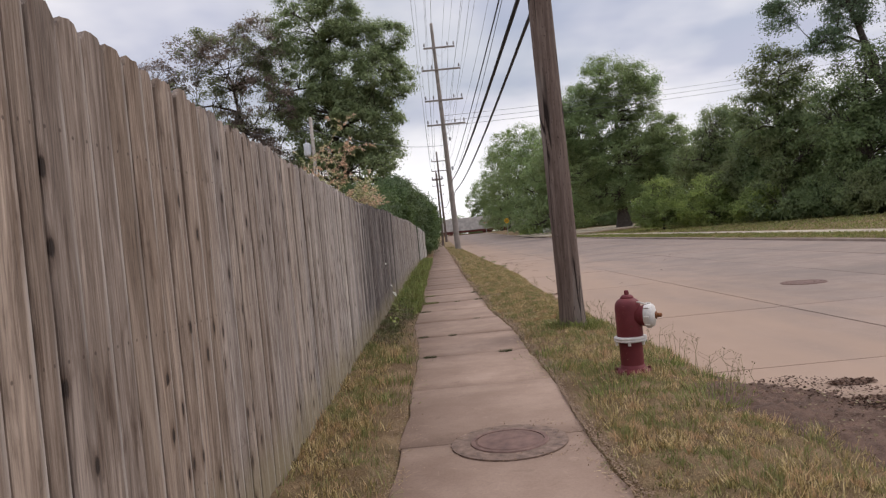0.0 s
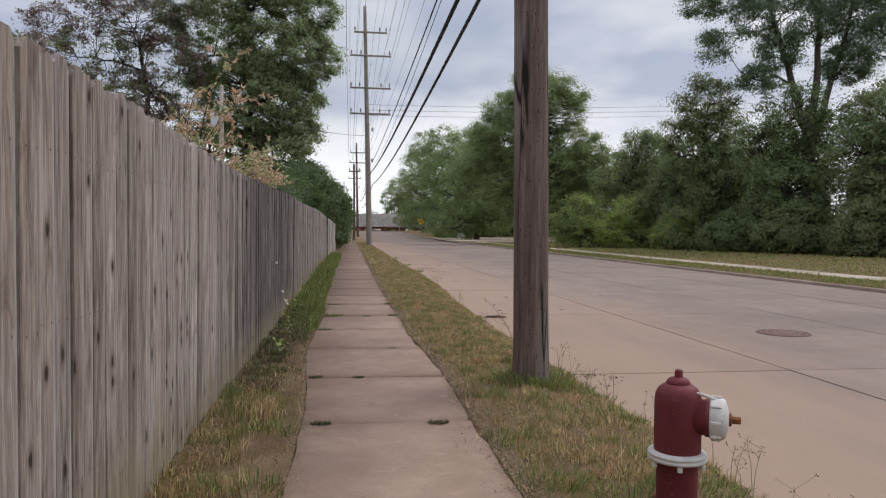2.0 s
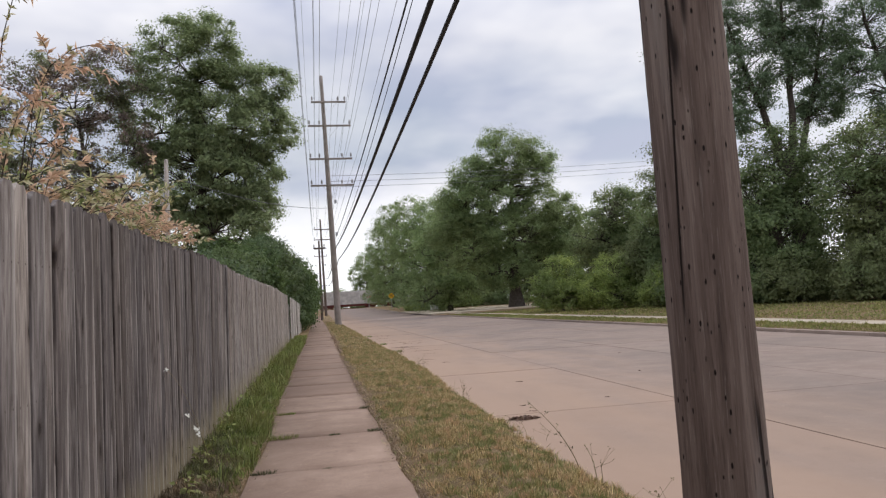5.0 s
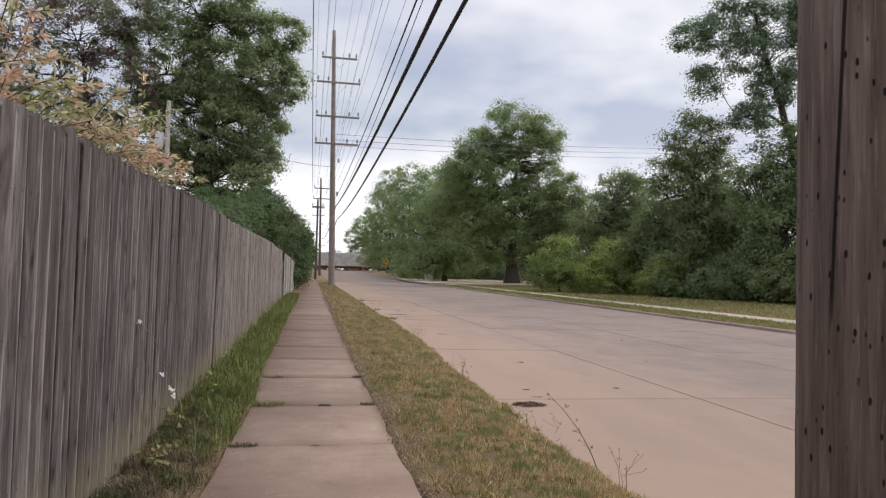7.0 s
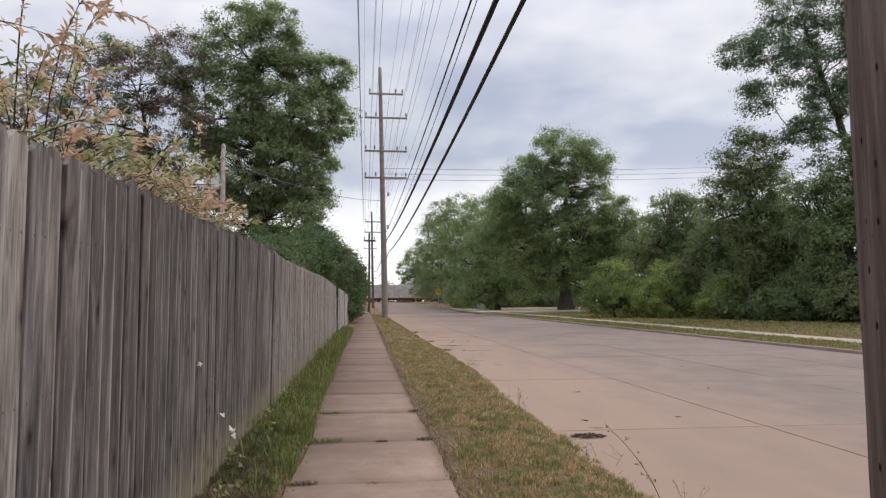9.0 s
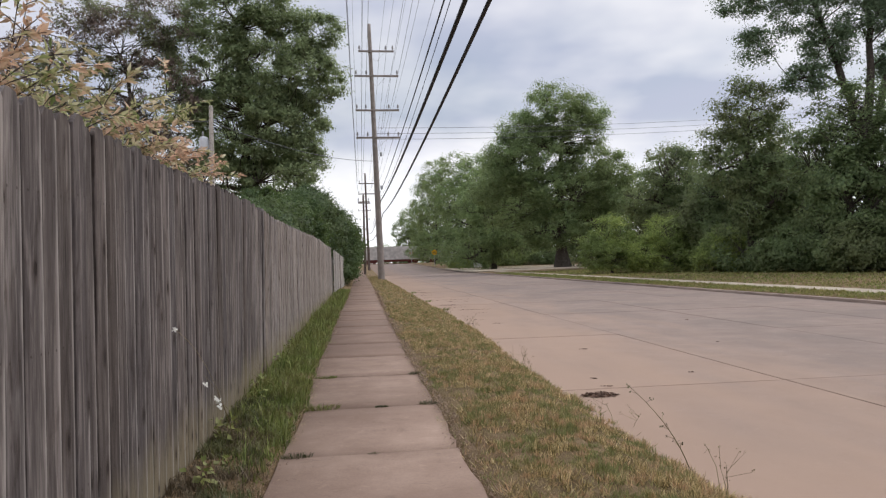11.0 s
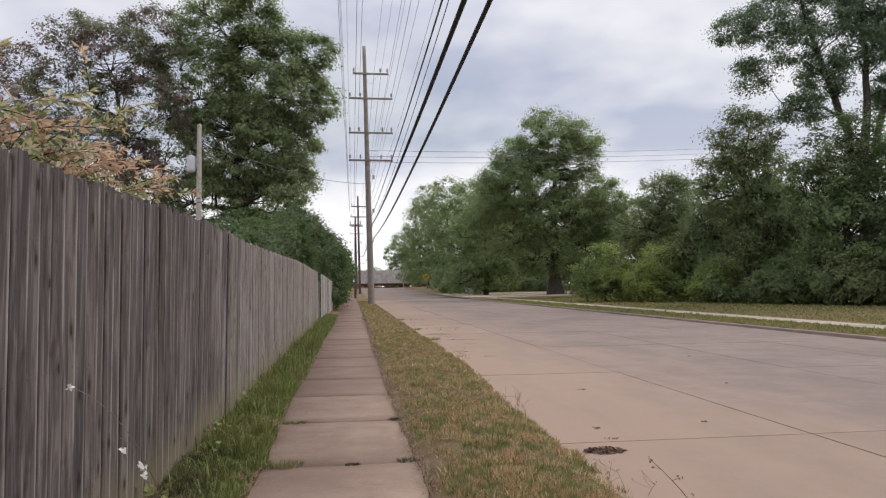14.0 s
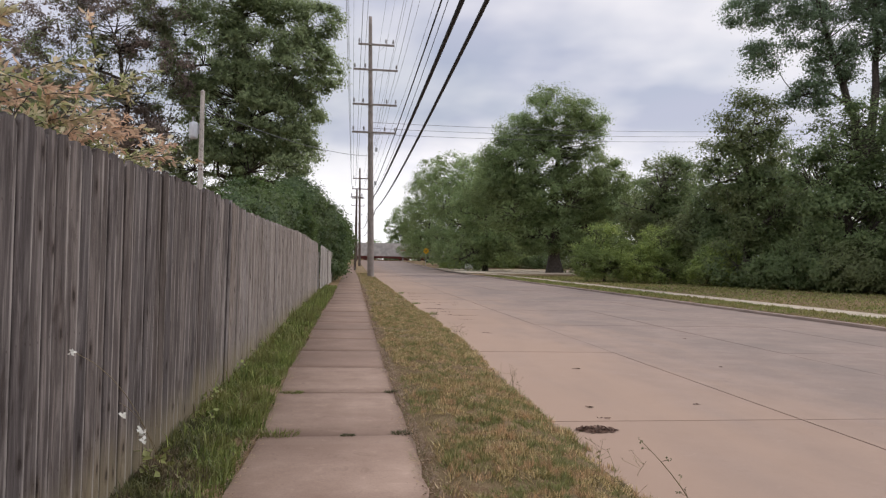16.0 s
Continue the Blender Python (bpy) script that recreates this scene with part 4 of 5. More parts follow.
hedge("hedge_shrub", "dense dark green vine-grown shrub rising behind the fence", (-2.7, 33, 0), [(-0.5, -7.5, 1.9, 0.9, 2.4, 0.9), (-0.2, -3.5, 2.1, 1.1, 2.6, 1.1), (0, 0.5, 2.35, 1.2, 3.0, 1.35), (0.1, 5, 2.6, 1.3, 3.0, 1.7), (-0.9, 3, 3.0, 1.2, 2.4, 1.3)], M_LEAF_HEDGE, 520, 110, 0.095, 21, 0.3)
hedge("hedge_shrub", "dense dark green overgrown shrub leaning over the fence end", (-1.9, 45, 0), [(-0.6, -3, 3.2, 1.3, 2.2, 1.9), (0.0, 1, 3.3, 1.4, 3.0, 1.9), (0.6, 5, 2.9, 1.35, 3.2, 1.8), (0.9, 9, 2.6, 1.3, 3.6, 1.9), (-0.4, -1, 4.5, 0.9, 1.4, 0.9), (1.0, 6, 1.3, 1.0, 5, 1.1)], M_LEAF_HEDGE, 560, 110, 0.10, 24, 0.34)
hedge("hedge_shrub", "dense green overgrown shrub beside the pavement", (-1.8, 62, 0), [(0, 0, 2.4, 1.7, 4, 2.2), (0.6, 9, 2.6, 1.8, 5, 2.2), (0.4, 22, 2.6, 1.9, 8, 2.4)], M_LEAF_HEDGE, 300, 80, 0.16, 22)

# ---------------------------------------------------------------- woods across the street
tree("cottonwood_tree", "large broad green tree standing alone across the street", (20.9, 78, 0.4), (12, 0.62, 0.2, 0.2),
     [(-0.64, 0, 15.81, 3.67, 3.46, 3.1), (1.27, 0, 14.16, 3.67, 3.24, 3.0), (3.18, 0, 16.22, 1.84, 1.94, 1.71), (-2.76, 0, 10.96, 3.89, 3.67, 3.42), (3.82, 0, 9.42, 3.67, 3.67, 3.64), (5.51, 0, 6.54, 2.59, 2.81, 3.0), (-4.66, 0, 6.85, 3.46, 3.24, 3.21), (0.0, -1.2, 7.57, 3.67, 2.81, 3.0), (-1.59, -1, 3.86, 3.24, 2.59, 1.93), (4.03, 0, 4.06, 2.59, 2.59, 2.14), (-4.88, 0, 11.07, 3.02, 2.81, 2.57), (-3.6, 0, 13.75, 2.59, 2.38, 2.14), (-6.78, 0, 8.8, 2.59, 2.59, 2.57), (5.51, 0, 9.21, 2.38, 2.38, 2.35)],
     M_LEAF_WOOD, 1350, 140, 0.15, 31, spread=0.66)
WOODS = [
    # x, y, height, half width, seed
    (17.4, 113, 17.0, 4.6, 41), (17.6, 98, 14.5, 4.8, 42), (18.4, 138, 22.0, 5.4, 43), (23.5, 124, 19.0, 5.6, 44), (17.0, 160, 23, 5.4, 45), (17.5, 185, 20, 5.4, 46),
    (30.5, 94, 13.0, 5.2, 47), (36.5, 86, 14.0, 5.2, 48), (31.0, 75, 12.6, 3.9, 51), (30.6, 59, 14.6, 3.4, 49), (34.4, 53, 12.6, 3.9, 50), (38, 47, 12.2, 4.0, 52), (41.5, 40, 12.8, 4.2, 53), (36.5, 66, 14.0, 4.6, 54), (44, 55, 14, 5.0, 55), (14.9, 212, 16, 5, 56), (46, 33, 13, 4.5, 57), (50, 44, 15, 5, 58), (28, 126, 13, 5.6, 59), (33, 122, 13, 6.0, 65), (25, 134, 14, 6.0, 66), (33.5, 80, 9.0, 4.4, 60), (31.5, 66, 8.0, 3.4, 62), (42, 66, 12, 4.6, 63),
]
NEARER = 0.8


def drawn_in(x, y, h, w):
    """The right-hand woods stand close behind the far lawn."""
    if x < 22.5 or y > 76:
        return x, y, h, w
    return 0.2 + (x - 0.2) * NEARER, 8 + (y - 8) * NEARER, 1.3 + (h - 1.3) * NEARER, w * NEARER


for x, y, h, w, s in WOODS:
    x, y, h, w = drawn_in(x, y, h, w)
    r = np.random.default_rng(s)
    lobes = [(0, 0, h - w * 0.75, w * 0.72, w * 0.7, w * 0.75), (-w * 0.5, 0, h * 0.58, w * 0.66, w * 0.6, h * 0.2), (w * 0.5, 0, h * 0.55, w * 0.66, w * 0.6, h * 0.2), (0, -w * 0.3, h * 0.36, w * 0.85, w * 0.6, h * 0.2), (-w * 0.4, -w * 0.2, h * 0.17, w * 0.6, w * 0.5, h * 0.16), (w * 0.45, -w * 0.2, h * 0.17, w * 0.6, w * 0.5, h * 0.16)]
    lobes = [(a + r.uniform(-.6, .6), b, c + r.uniform(-.6, .6), d, e, f) for a, b, c, d, e, f in lobes]
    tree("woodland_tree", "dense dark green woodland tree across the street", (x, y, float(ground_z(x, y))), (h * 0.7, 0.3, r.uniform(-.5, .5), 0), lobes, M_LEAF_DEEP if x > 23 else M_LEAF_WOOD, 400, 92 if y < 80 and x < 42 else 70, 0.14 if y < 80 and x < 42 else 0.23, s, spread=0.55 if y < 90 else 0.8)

for x, s in ((-46, 0), (-30, 1), (-15, 2), (-3, 3), (8.5, 4), (20, 5), (34, 6), (50, 7)):
    hedge("distant_tree", "low green tree far behind the railway", (x, 246 + 5 * (s % 3), 1.1), [(0, 0, 3.4, 6.5, 3, 2.6 + 0.7 * (s % 3)), (-5, 0, 2.2, 4.5, 3, 2.2), (5, 0, 2.4, 4.5, 3, 2.4)], M_LEAF_WOOD, 120, 26, 0.6, 300 + s, 0.8, "tree")
def poplar(label, x, y, trunk, lobes, clusters, per, seed, stems):
    k = NEARER
    grow = lambda v: tuple(c * k for c in v)
    base = (0.2 + (x - 0.2) * k, 8 + (y - 8) * k, 0.2)
    tree("poplar_tree", label, base, (trunk[0] * k, trunk[1] * k, trunk[2], trunk[3]), [grow(l) for l in lobes], M_LEAF_POPLAR, clusters, per, 0.115, seed,
         spread=0.5, twigs=0.8, stems=[(grow(f), grow(e), grow(t), r * k) for f, e, t, r in stems])


poplar("tall airy poplar with dark spreading limbs above the woods", 38.6, 57, (12.5, 0.8, 0.3, 0),
     [(-2.6, 0, 17.0, 2.0, 2.0, 1.6), (-5.0, 0, 19.4, 2.0, 2.0, 1.7), (-7.4, 0, 21.0, 1.9, 1.8, 1.6), (-9.8, 0, 20.4, 1.6, 1.6, 1.4), (-8.4, 0, 17.0, 1.4, 1.4, 1.2), (-4.6, 0, 14.6, 1.7, 1.7, 1.3), (-2.2, 0, 22.0, 2.4, 2.2, 2.0), (1.5, 0, 23.6, 2.8, 2.4, 2.2), (4.6, 0, 20.4, 2.6, 2.2, 2.2), (3.6, 0, 16.0, 2.2, 2.0, 1.8), (-5.6, 0, 24.2, 2.2, 1.8, 1.7), (0.5, 0, 19.5, 2.2, 2, 1.8), (-1.0, 0, 26.5, 2.6, 2.2, 1.8), (3.6, 0, 26.0, 2.4, 2.2, 1.8)],
     900, 104, 61,
     [((0.2, 0, 9.4), (-1.2, 0, 13.5), (-4.2, 0, 22.5), 0.42), ((0.2, 0, 9.8), (1.2, 0, 15), (0.8, 0, 25), 0.40), ((0.3, 0, 9.0), (2.4, 0, 14), (4.8, 0, 23.5), 0.36)])
poplar("tall airy poplar with leaning stems above the woods", 47.5, 54, (13, 0.8, 0.6, 0),
     [(-4.5, 0, 17.5, 2.2, 2.0, 1.8), (-3.0, 0, 22, 2.6, 2.2, 2.2), (0.5, 0, 19.5, 2.4, 2.2, 2.0), (1.0, 0, 25, 2.8, 2.4, 2.2), (4.5, 0, 22, 2.6, 2.2, 2.4), (4.0, 0, 17, 2.4, 2.2, 2.0), (-1.0, 0, 15.5, 2, 2, 1.5), (7, 0, 19, 2.4, 2.2, 2.2), (-4.2, 0, 26, 2.2, 2, 1.8)],
     620, 94, 64,
     [((0.4, 0, 9.0), (-1.2, 0, 14), (-3.2, 0, 23.5), 0.36), ((0.4, 0, 9.5), (2.2, 0, 15), (4.2, 0, 22.5), 0.34)])
BUSHES = [(23.6, 71, 4.9, 3.2, 71), (27.4, 67, 4.6, 3.4, 72), (29.6, 61, 3.2, 2.6, 73), (31.2, 55, 3.2, 2.8, 74), (32.6, 49.5, 3.4, 2.8, 75), (34.6, 44, 3.4, 3.0, 76), (37.4, 38, 3.4, 3.2, 77), (19.0, 117, 2.4, 3.0, 78), (15.2, 112, 2.0, 1.6, 79), (23.5, 118, 2.6, 3.2, 80), (40.5, 32, 3.6, 3.4, 81), (31, 117, 2.8, 3.6, 82), (40.5, 43.5, 6.0, 3.8, 83), (45.5, 44.0, 7.0, 4.2, 84)]
for x, y, h, w, s in BUSHES:
    x, y, h, w = drawn_in(x, y, h, w)
    r = np.random.default_rng(s)
    lobes = [(0, 0, h * 0.62, w * 0.7, w * 0.6, h * 0.4), (-w * 0.55, 0, h * 0.36, w * 0.5, w * 0.5, h * 0.34), (w * 0.55, 0, h * 0.38, w * 0.5, w * 0.5, h * 0.36), (0, -w * 0.4, h * 0.3, w * 0.7, w * 0.4, h * 0.3)]
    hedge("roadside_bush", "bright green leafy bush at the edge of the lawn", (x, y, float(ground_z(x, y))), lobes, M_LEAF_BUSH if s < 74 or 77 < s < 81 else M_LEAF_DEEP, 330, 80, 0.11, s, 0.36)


# ---------------------------------------------------------------- willow shrub over the fence
def willow():
    rng = np.random.default_rng(91)
    root = empty("willow_shrub", (-1.9, 12.2, 0))
    tagged(root, "variegated pink and cream willow shrub hanging over the fence top", "shrub")
    paths, P, A = [], [], []

    def spray(p0, mid, p2, r, m, k0):
        t = np.linspace(0, 1, 9)[:, None]
        q = (1 - t) ** 2 * p0 + 2 * t * (1 - t) * mid + t ** 2 * p2
        paths.append((q, np.linspace(r, 0.0015, 9)))
        s = rng.uniform(k0, 1.02, m)
        P.append(np.stack([np.interp(s, t[:, 0], q[:, k]) for k in range(3)], 1))
        A.append(np.tile((q[-1] - q[-3]) / np.linalg.norm(q[-1] - q[-3]), (m, 1)))
        return q

    for i in range(64):
        y = -2.5 + 4.0 * rng.random() ** 1.25
        top = 1.93 + rng.random() ** 2.4 * np.interp(y, [-2.5, -1.2, 0.3, 1.8], [1.1, 0.95, 0.55, 0.25])
        x1 = rng.uniform(-0.5, 1.02)
        p0 = np.array([rng.uniform(-.2, .2), y * 0.3, 0.0])
        p2 = np.array([x1, y, top])
        q = spray(p0, np.array([x1 * 0.35, y * 0.75, top * 1.02]), p2, 0.010, 44, 0.55)
        for _ in range(5):
            b0 = q[rng.integers(4, 9)]
            e = b0 + np.array([rng.normal(0.06, 0.12), rng.normal(0, 0.16), rng.uniform(-0.06, 0.16)])
            if e[0] > 0.8:
                e[2] = max(e[2], 1.93)
            spray(b0, (b0 + e) / 2 + np.array([0, 0, 0.05]), e, 0.003, 22, 0.1)
    for i in range(40):
        y = rng.uniform(-2.4, 1.2)
        b0 = np.array([rng.uniform(0.3, 0.75), y, 1.75])
        e = np.array([rng.uniform(0.7, 1.1), y + rng.normal(0, 0.2), 1.96 + rng.random() * 0.16])
        spray(b0, (b0 + e) / 2 + np.array([0, 0, 0.16]), e, 0.004, 34, 0.3)
    v, f = tubes(paths, 4)
    tagged(link("stem", mesh_np("stem", v, f, True), M_BARK, root), kind="stuff")
    lv, lf = leaf_cards(np.concatenate(P), 0.052, rng, "thin", 0.0, np.concatenate(A) * 0.9)
    tagged(link("foliage", mesh_np("foliage", lv, lf), M_LEAF_WILLOW, root), kind="stuff")


willow()


# ---------------------------------------------------------------- railway crossing at the end of the street
def boxcar(x, y, z, length=15.5, height=3.6):
    root = empty("railway_boxcar", (x, y, z))
    tagged(root, "faded grey railway boxcar standing across the street end", "railway car", "railway train")
    bm = bmesh.new(); box(bm, (0, 0, 1.15 + height / 2), (length, 2.9, height), 0.05)
    body = part("body", bm, M_TRAIN, root)
    for i in range(15):
        bm = bmesh.new(); box(bm, (-length / 2 + 0.5 + i * (length - 1) / 14, -1.48, 1.15 + height / 2), (0.09, 0.07, height - 0.1))
        part("rib", bm, M_TRAIN, body)
    bm = bmesh.new(); box(bm, (0, 0, 0.86), (length + 0.5, 2.6, 0.62), 0.03)
    part("underframe", bm, M_TRAIN_DK, root, "dark red underframe")
    for sx in (-1, 1):
        bg = bmesh.new(); box(bg, (sx * (length / 2 - 2), 0, 0.5), (2.9, 2.2, 0.5), 0.05)
        bogie = part("bogie", bg, M_TRAIN_DK, root)
        for wx in (-0.85, 0.85):
            for wy in (-0.75, 0.75):
                part("wheel", lathe([(0.44, -0.06), (0.46, -0.03), (0.42, 0.06), (0.1, 0.07)], 20, Matrix.Translation((sx * (length / 2 - 2) + wx, wy, 0.46)) @ pose(0, 0, 0, 90, 0, 0)), M_IRON, bogie)


for i in range(-3, 3):
    boxcar(9.4 + i * 16.4, 204, 1.1)
for yy in (203.25, 204.75):
    bm = bmesh.new(); box(bm, (6, yy, 1.12), (160, 0.07, 0.14), 0.01)
    tagged(part("rail", bm, M_RUST), "rusty steel rail of the level crossing", "rail", kind="structure")


def road_sign(x, y):
    root = empty("warning_sign", (x, y, float(ground_z(x, y))))
    tagged(root, "round yellow railway warning sign on a steel post", "road sign")
    part("post", lathe([(0.03, -0.1), (0.03, 2.9)], 8), M_GALV, root)
    face = part("plate", lathe([(0.45, -0.006), (0.46, 0.0), (0.45, 0.006)], 32, Matrix.Translation((0, -0.045, 2.55)) @ pose(0, 0, 0, 90, 0, 0)), M_YELLOW, root)
    for a in (45, -45):
        bm = bmesh.new(); box(bm, (0, -0.056, 2.55), (0.84, 0.006, 0.09), 0, pose(0, 0, 0, 0, a, 0))
        part("cross_bar", bm, M_BLACK, face)
    for sx in (-1, 1):
        cu = bpy.data.curves.new("letter", "FONT"); cu.body, cu.size, cu.align_x, cu.align_y, cu.extrude = "R", 0.3, "CENTER", "CENTER", 0.003
        t = new("letter", cu); t.parent = face
        dg = bpy.context.evaluated_depsgraph_get()
        me = bpy.data.meshes.new_from_object(t.evaluated_get(dg))
        bpy.data.objects.remove(t)
        ob = link("letter", me, M_BLACK, face)
        ob.matrix_basis = pose(sx * 0.29, -0.058, 2.55, 90, 0, 0)


road_sign(13.3, 130)


def crossing_signal(x, y):
    root = empty("crossing_signal", (x, y, float(ground_z(x, y))))
    tagged(root, "railway crossing signal mast with a white crossbuck and red lamps", "crossing signal")
    part("mast", lathe([(0.09, -0.1), (0.07, 4.6), (0.03, 4.65)], 10), M_GALV, root)
    for a in (45, -45):
        bm = bmesh.new(); box(bm, (0, -0.12, 4.0), (1.25, 0.02, 0.22), 0.004, pose(0, 0, 0, 0, a, 0))
        part("crossbuck", bm, M_WHITE, root)
    for sx in (-1, 1):
        part("lamp", lathe([(0.15, 0), (0.25, 0.02), (0.25, 0.05), (0.1, 0.12)], 18, Matrix.Translation((sx * 0.4, -0.1, 2.8)) @ pose(0, 0, 0, 90, 0, 0)), M_REDSIGN, root)


crossing_signal(14.4, 198)

# ---------------------------------------------------------------- fence
def picket_mesh(name, w, h, t, ear, seed):
    """A dog-eared board: origin at the foot, slightly cupped and split."""
    rng = random.Random(seed)
    bm = bmesh.new()
    cup = rng.uniform(-0.004, 0.004)
    e1, e2 = ear * rng.uniform(0.7, 1.2), ear * rng.uniform(0.7, 1.2)
    rows = [0.0, h * 0.33, h * 0.66, h - ear * 1.3]
    q = 0.004
    prof = ((-w / 2, -0.003), (-w / 2 + q, 0.0), (0.0, cup), (w / 2 - q, 0.0), (w / 2, -0.003))
    front, back = [], []
    for z in rows:
        wob = rng.uniform(-0.0015, 0.0015)
        front.append([bm.verts.new((t / 2 + d, p + wob, z)) for p, d in prof])
        back.append([bm.verts.new((-t / 2, p + wob, z)) for p, d in prof])
    tops = ((-w / 2 + e1, -0.003, rng.uniform(-.006, 0)), (-w / 2 + e1 + q, 0, rng.uniform(-.006, 0)), (w * 0.02, cup, rng.uniform(-.008, .004)), (w / 2 - e2 - q, 0, rng.uniform(-.006, 0)), (w / 2 - e2, -0.003, rng.uniform(-.008, 0)))
    front.append([bm.verts.new((t / 2 + d, p, h + k)) for p, d, k in tops])
    back.append([bm.verts.new((-t / 2, v.co.y, v.co.z - 0.004)) for v in front[-1]])
    last = len(prof) - 1
    for a, b in zip(front, front[1:]):
        for i in range(last):
            bm.faces.new((a[i], a[i + 1], b[i + 1], b[i]))
    for a, b in zip(back, back[1:]):
        for i in range(last):
            bm.faces.new((a[i + 1], a[i], b[i], b[i + 1]))
    for k in range(len(front) - 1):
        bm.faces.new((back[k][0], front[k][0], front[k + 1][0], back[k + 1][0]))
        bm.faces.new((front[k][last], back[k][last], back[k + 1][last], front[k + 1][last]))
    for i in range(last):
        bm.faces.new((front[-1][i], front[-1][i + 1], back[-1][i + 1], back[-1][i]))
        bm.faces.new((front[0][i + 1], front[0][i], back[0][i], back[0][i + 1]))
    bm.normal_update()
    bmesh.ops.recalc_face_normals(bm, faces=bm.faces)
    me = bpy.data.meshes.new(name)
    bm.to_mesh(me); bm.free()
    me.materials.append(M_PICKET)
    return me


def fence_top(y):
    return np.interp(y, [-3, 2, 2.9, 4, 7.5, 9.6, 10.5, 11.9, 12.8, 13.8, 14.8, 15.5, 16.3, 17.7, 21.6, 25.5, 28, 30.5, 36], [2.03, 2.0, 1.965, 1.93, 1.865, 1.83, 1.845, 1.85, 1.87, 1.89, 1.92, 1.92, 1.885, 1.885, 1.92, 1.96, 1.96, 1.92, 1.90])


def fence_bow(y):
    """How far the fence stands off its straight line."""
    return np.interp(y, [-3, 8, 12, 13.5, 15.7, 15.75, 20, 26, 35.5], [0.0, 0.0, 0.03, 0.03, 0.0, 0.02, 0.01, 0.03, 0.05])


def fence():
    root = empty("wooden_fence", (FENCE_X, 0, 0))
    tagged(root, "tall weathered grey dog-eared picket fence beside the pavement", "fence")
    rng = random.Random(8)
    kinds = [picket_mesh("picket", 0.136, 1.9, 0.023, 0.032, s) for s in range(14)]
    y = -1.6
    while y < 35.3:
        w = rng.choice((1.0, 1.0, 1.0, 0.97, 0.97, 0.66, 0.92))
        y += 0.136 * w / 2
        ob = new("picket", rng.choice(kinds)); ob.parent = root
        top = float(fence_top(y)) + rng.gauss(0, 0.008)
        foot = 0.03 + rng.uniform(-0.02, 0.02)
        tip = float(np.interp(y, [12.5, 15.6, 15.72, 18], [0, 0.9, 0.4, 0]))
        ob.matrix_basis = pose(float(fence_bow(y)) - 0.025 * tip + rng.uniform(-0.004, 0.004), y, foot, rng.gauss(0, 0.06), tip + rng.gauss(0, 0.15), rng.gauss(0, 1.2)) @ Matrix.Diagonal((1, w, (top - foot) / 1.9, 1))
        y += 0.136 * w / 2 + (0.016 if 4.2 < y < 4.33 else 0.0005 if 9.2 < y < 10.4 else 0.008 if y < 2.4 else min(0.004, max(0.0015, rng.gauss(0.003, 0.001))))
    for z in (0.4, 1.0, 1.6):
        for k in range(15):
            bm = bmesh.new(); box(bm, (-0.09 + float(fence_bow(-0.275 + 2.45 * k)), -1.5 + 2.45 * k + 1.225, z), (0.04, 2.44, 0.09), 0.004)
            part("rail", bm, M_PICKET, root)
    for k in range(16):
        bm = bmesh.new(); box(bm, (-0.155 + float(fence_bow(-1.5 + 2.45 * k)), -1.5 + 2.45 * k, 0.88), (0.09, 0.09, 1.78), 0.006)
        part("post", bm, M_PICKET, root)


fence()


def end_panel():
    root = empty("fence_panel", (FENCE_X, 38.2, 0))
    tagged(root, "pale weathered board fence running on past a gap", "fence")
    rng = random.Random(4)
    kinds = [picket_mesh("board", 0.14, 1.88, 0.017, 0.03, 77 + k) for k in range(3)]
    for me in kinds:
        me.materials.clear(); me.materials.append(M_PANEL)
    turn = -1.2
    for k in range(72):
        d = 0.08 + k * 0.15
        ob = new("board", rng.choice(kinds)); ob.parent = root
        ob.matrix_basis = pose(0.06 + d * 0.021 + rng.gauss(0, 0.008), d, 0.02, rng.gauss(0, 0.6), 0, turn + rng.gauss(0, 2)) @ Matrix.Diagonal((1, 1, 0.99 - 0.012 * d + rng.uniform(-.02, .02), 1))
    for z in (0.4, 1.4):
        bm = bmesh.new(); box(bm, (0.13, 5.4, z), (0.04, 10.7, 0.09), 0.004, pose(0, 0, 0, 0, 0, turn))
        part("rail", bm, M_PANEL, root)
    for k in range(5):
        bm = bmesh.new(); box(bm, (-0.045 + 0.021 * 2.6 * k, 0.1 + 2.6 * k, 0.8), (0.09, 0.09, 1.6), 0.006)
        part("post", bm, M_PANEL, root)


end_panel()


# ---------------------------------------------------------------- grass, weeds, litter
def stuff(name, label, V, F, mat, category):
    ob = link(name, mesh_np(name, V, F), mat)
    return tagged(ob, label, category, kind="stuff")


rg = np.random.default_rng(17)


def worn(x, y, rng):
    """Bare patches: thinner along the pavement's edge and where the soil shows."""
    n = noise2(x * 1.6 + 3, y * 1.3)
    near = np.minimum(np.abs(x - walk_right(y)), np.abs(x - walk_left(y)))
    thin = np.where(x < 3, np.clip(near / np.where(x > 0.3, 0.16, 0.22) - 0.45 + 1.6 * (noise2(x * 2, y * 0.9 + 7) - 0.5), 0.05, 1.0), 1.0)
    clump = np.clip(2.6 * noise2(x * 5.5 + 11, y * 5.5) - 0.55, 0.12, 1.0)
    off_slab = (x > walk_right(y) - 0.02) | (x < walk_left(y) + 0.02)
    on_turf = (x < verge_edge(y) + 0.05 + 0.10 * (noise2(x * 0 + 2, y * 3) - 0.5)) | (x > 3)
    return off_slab & on_turf & (rng.random(len(x)) < np.clip(2.2 * n - 0.25, 0.15, 1.0) * thin * clump)


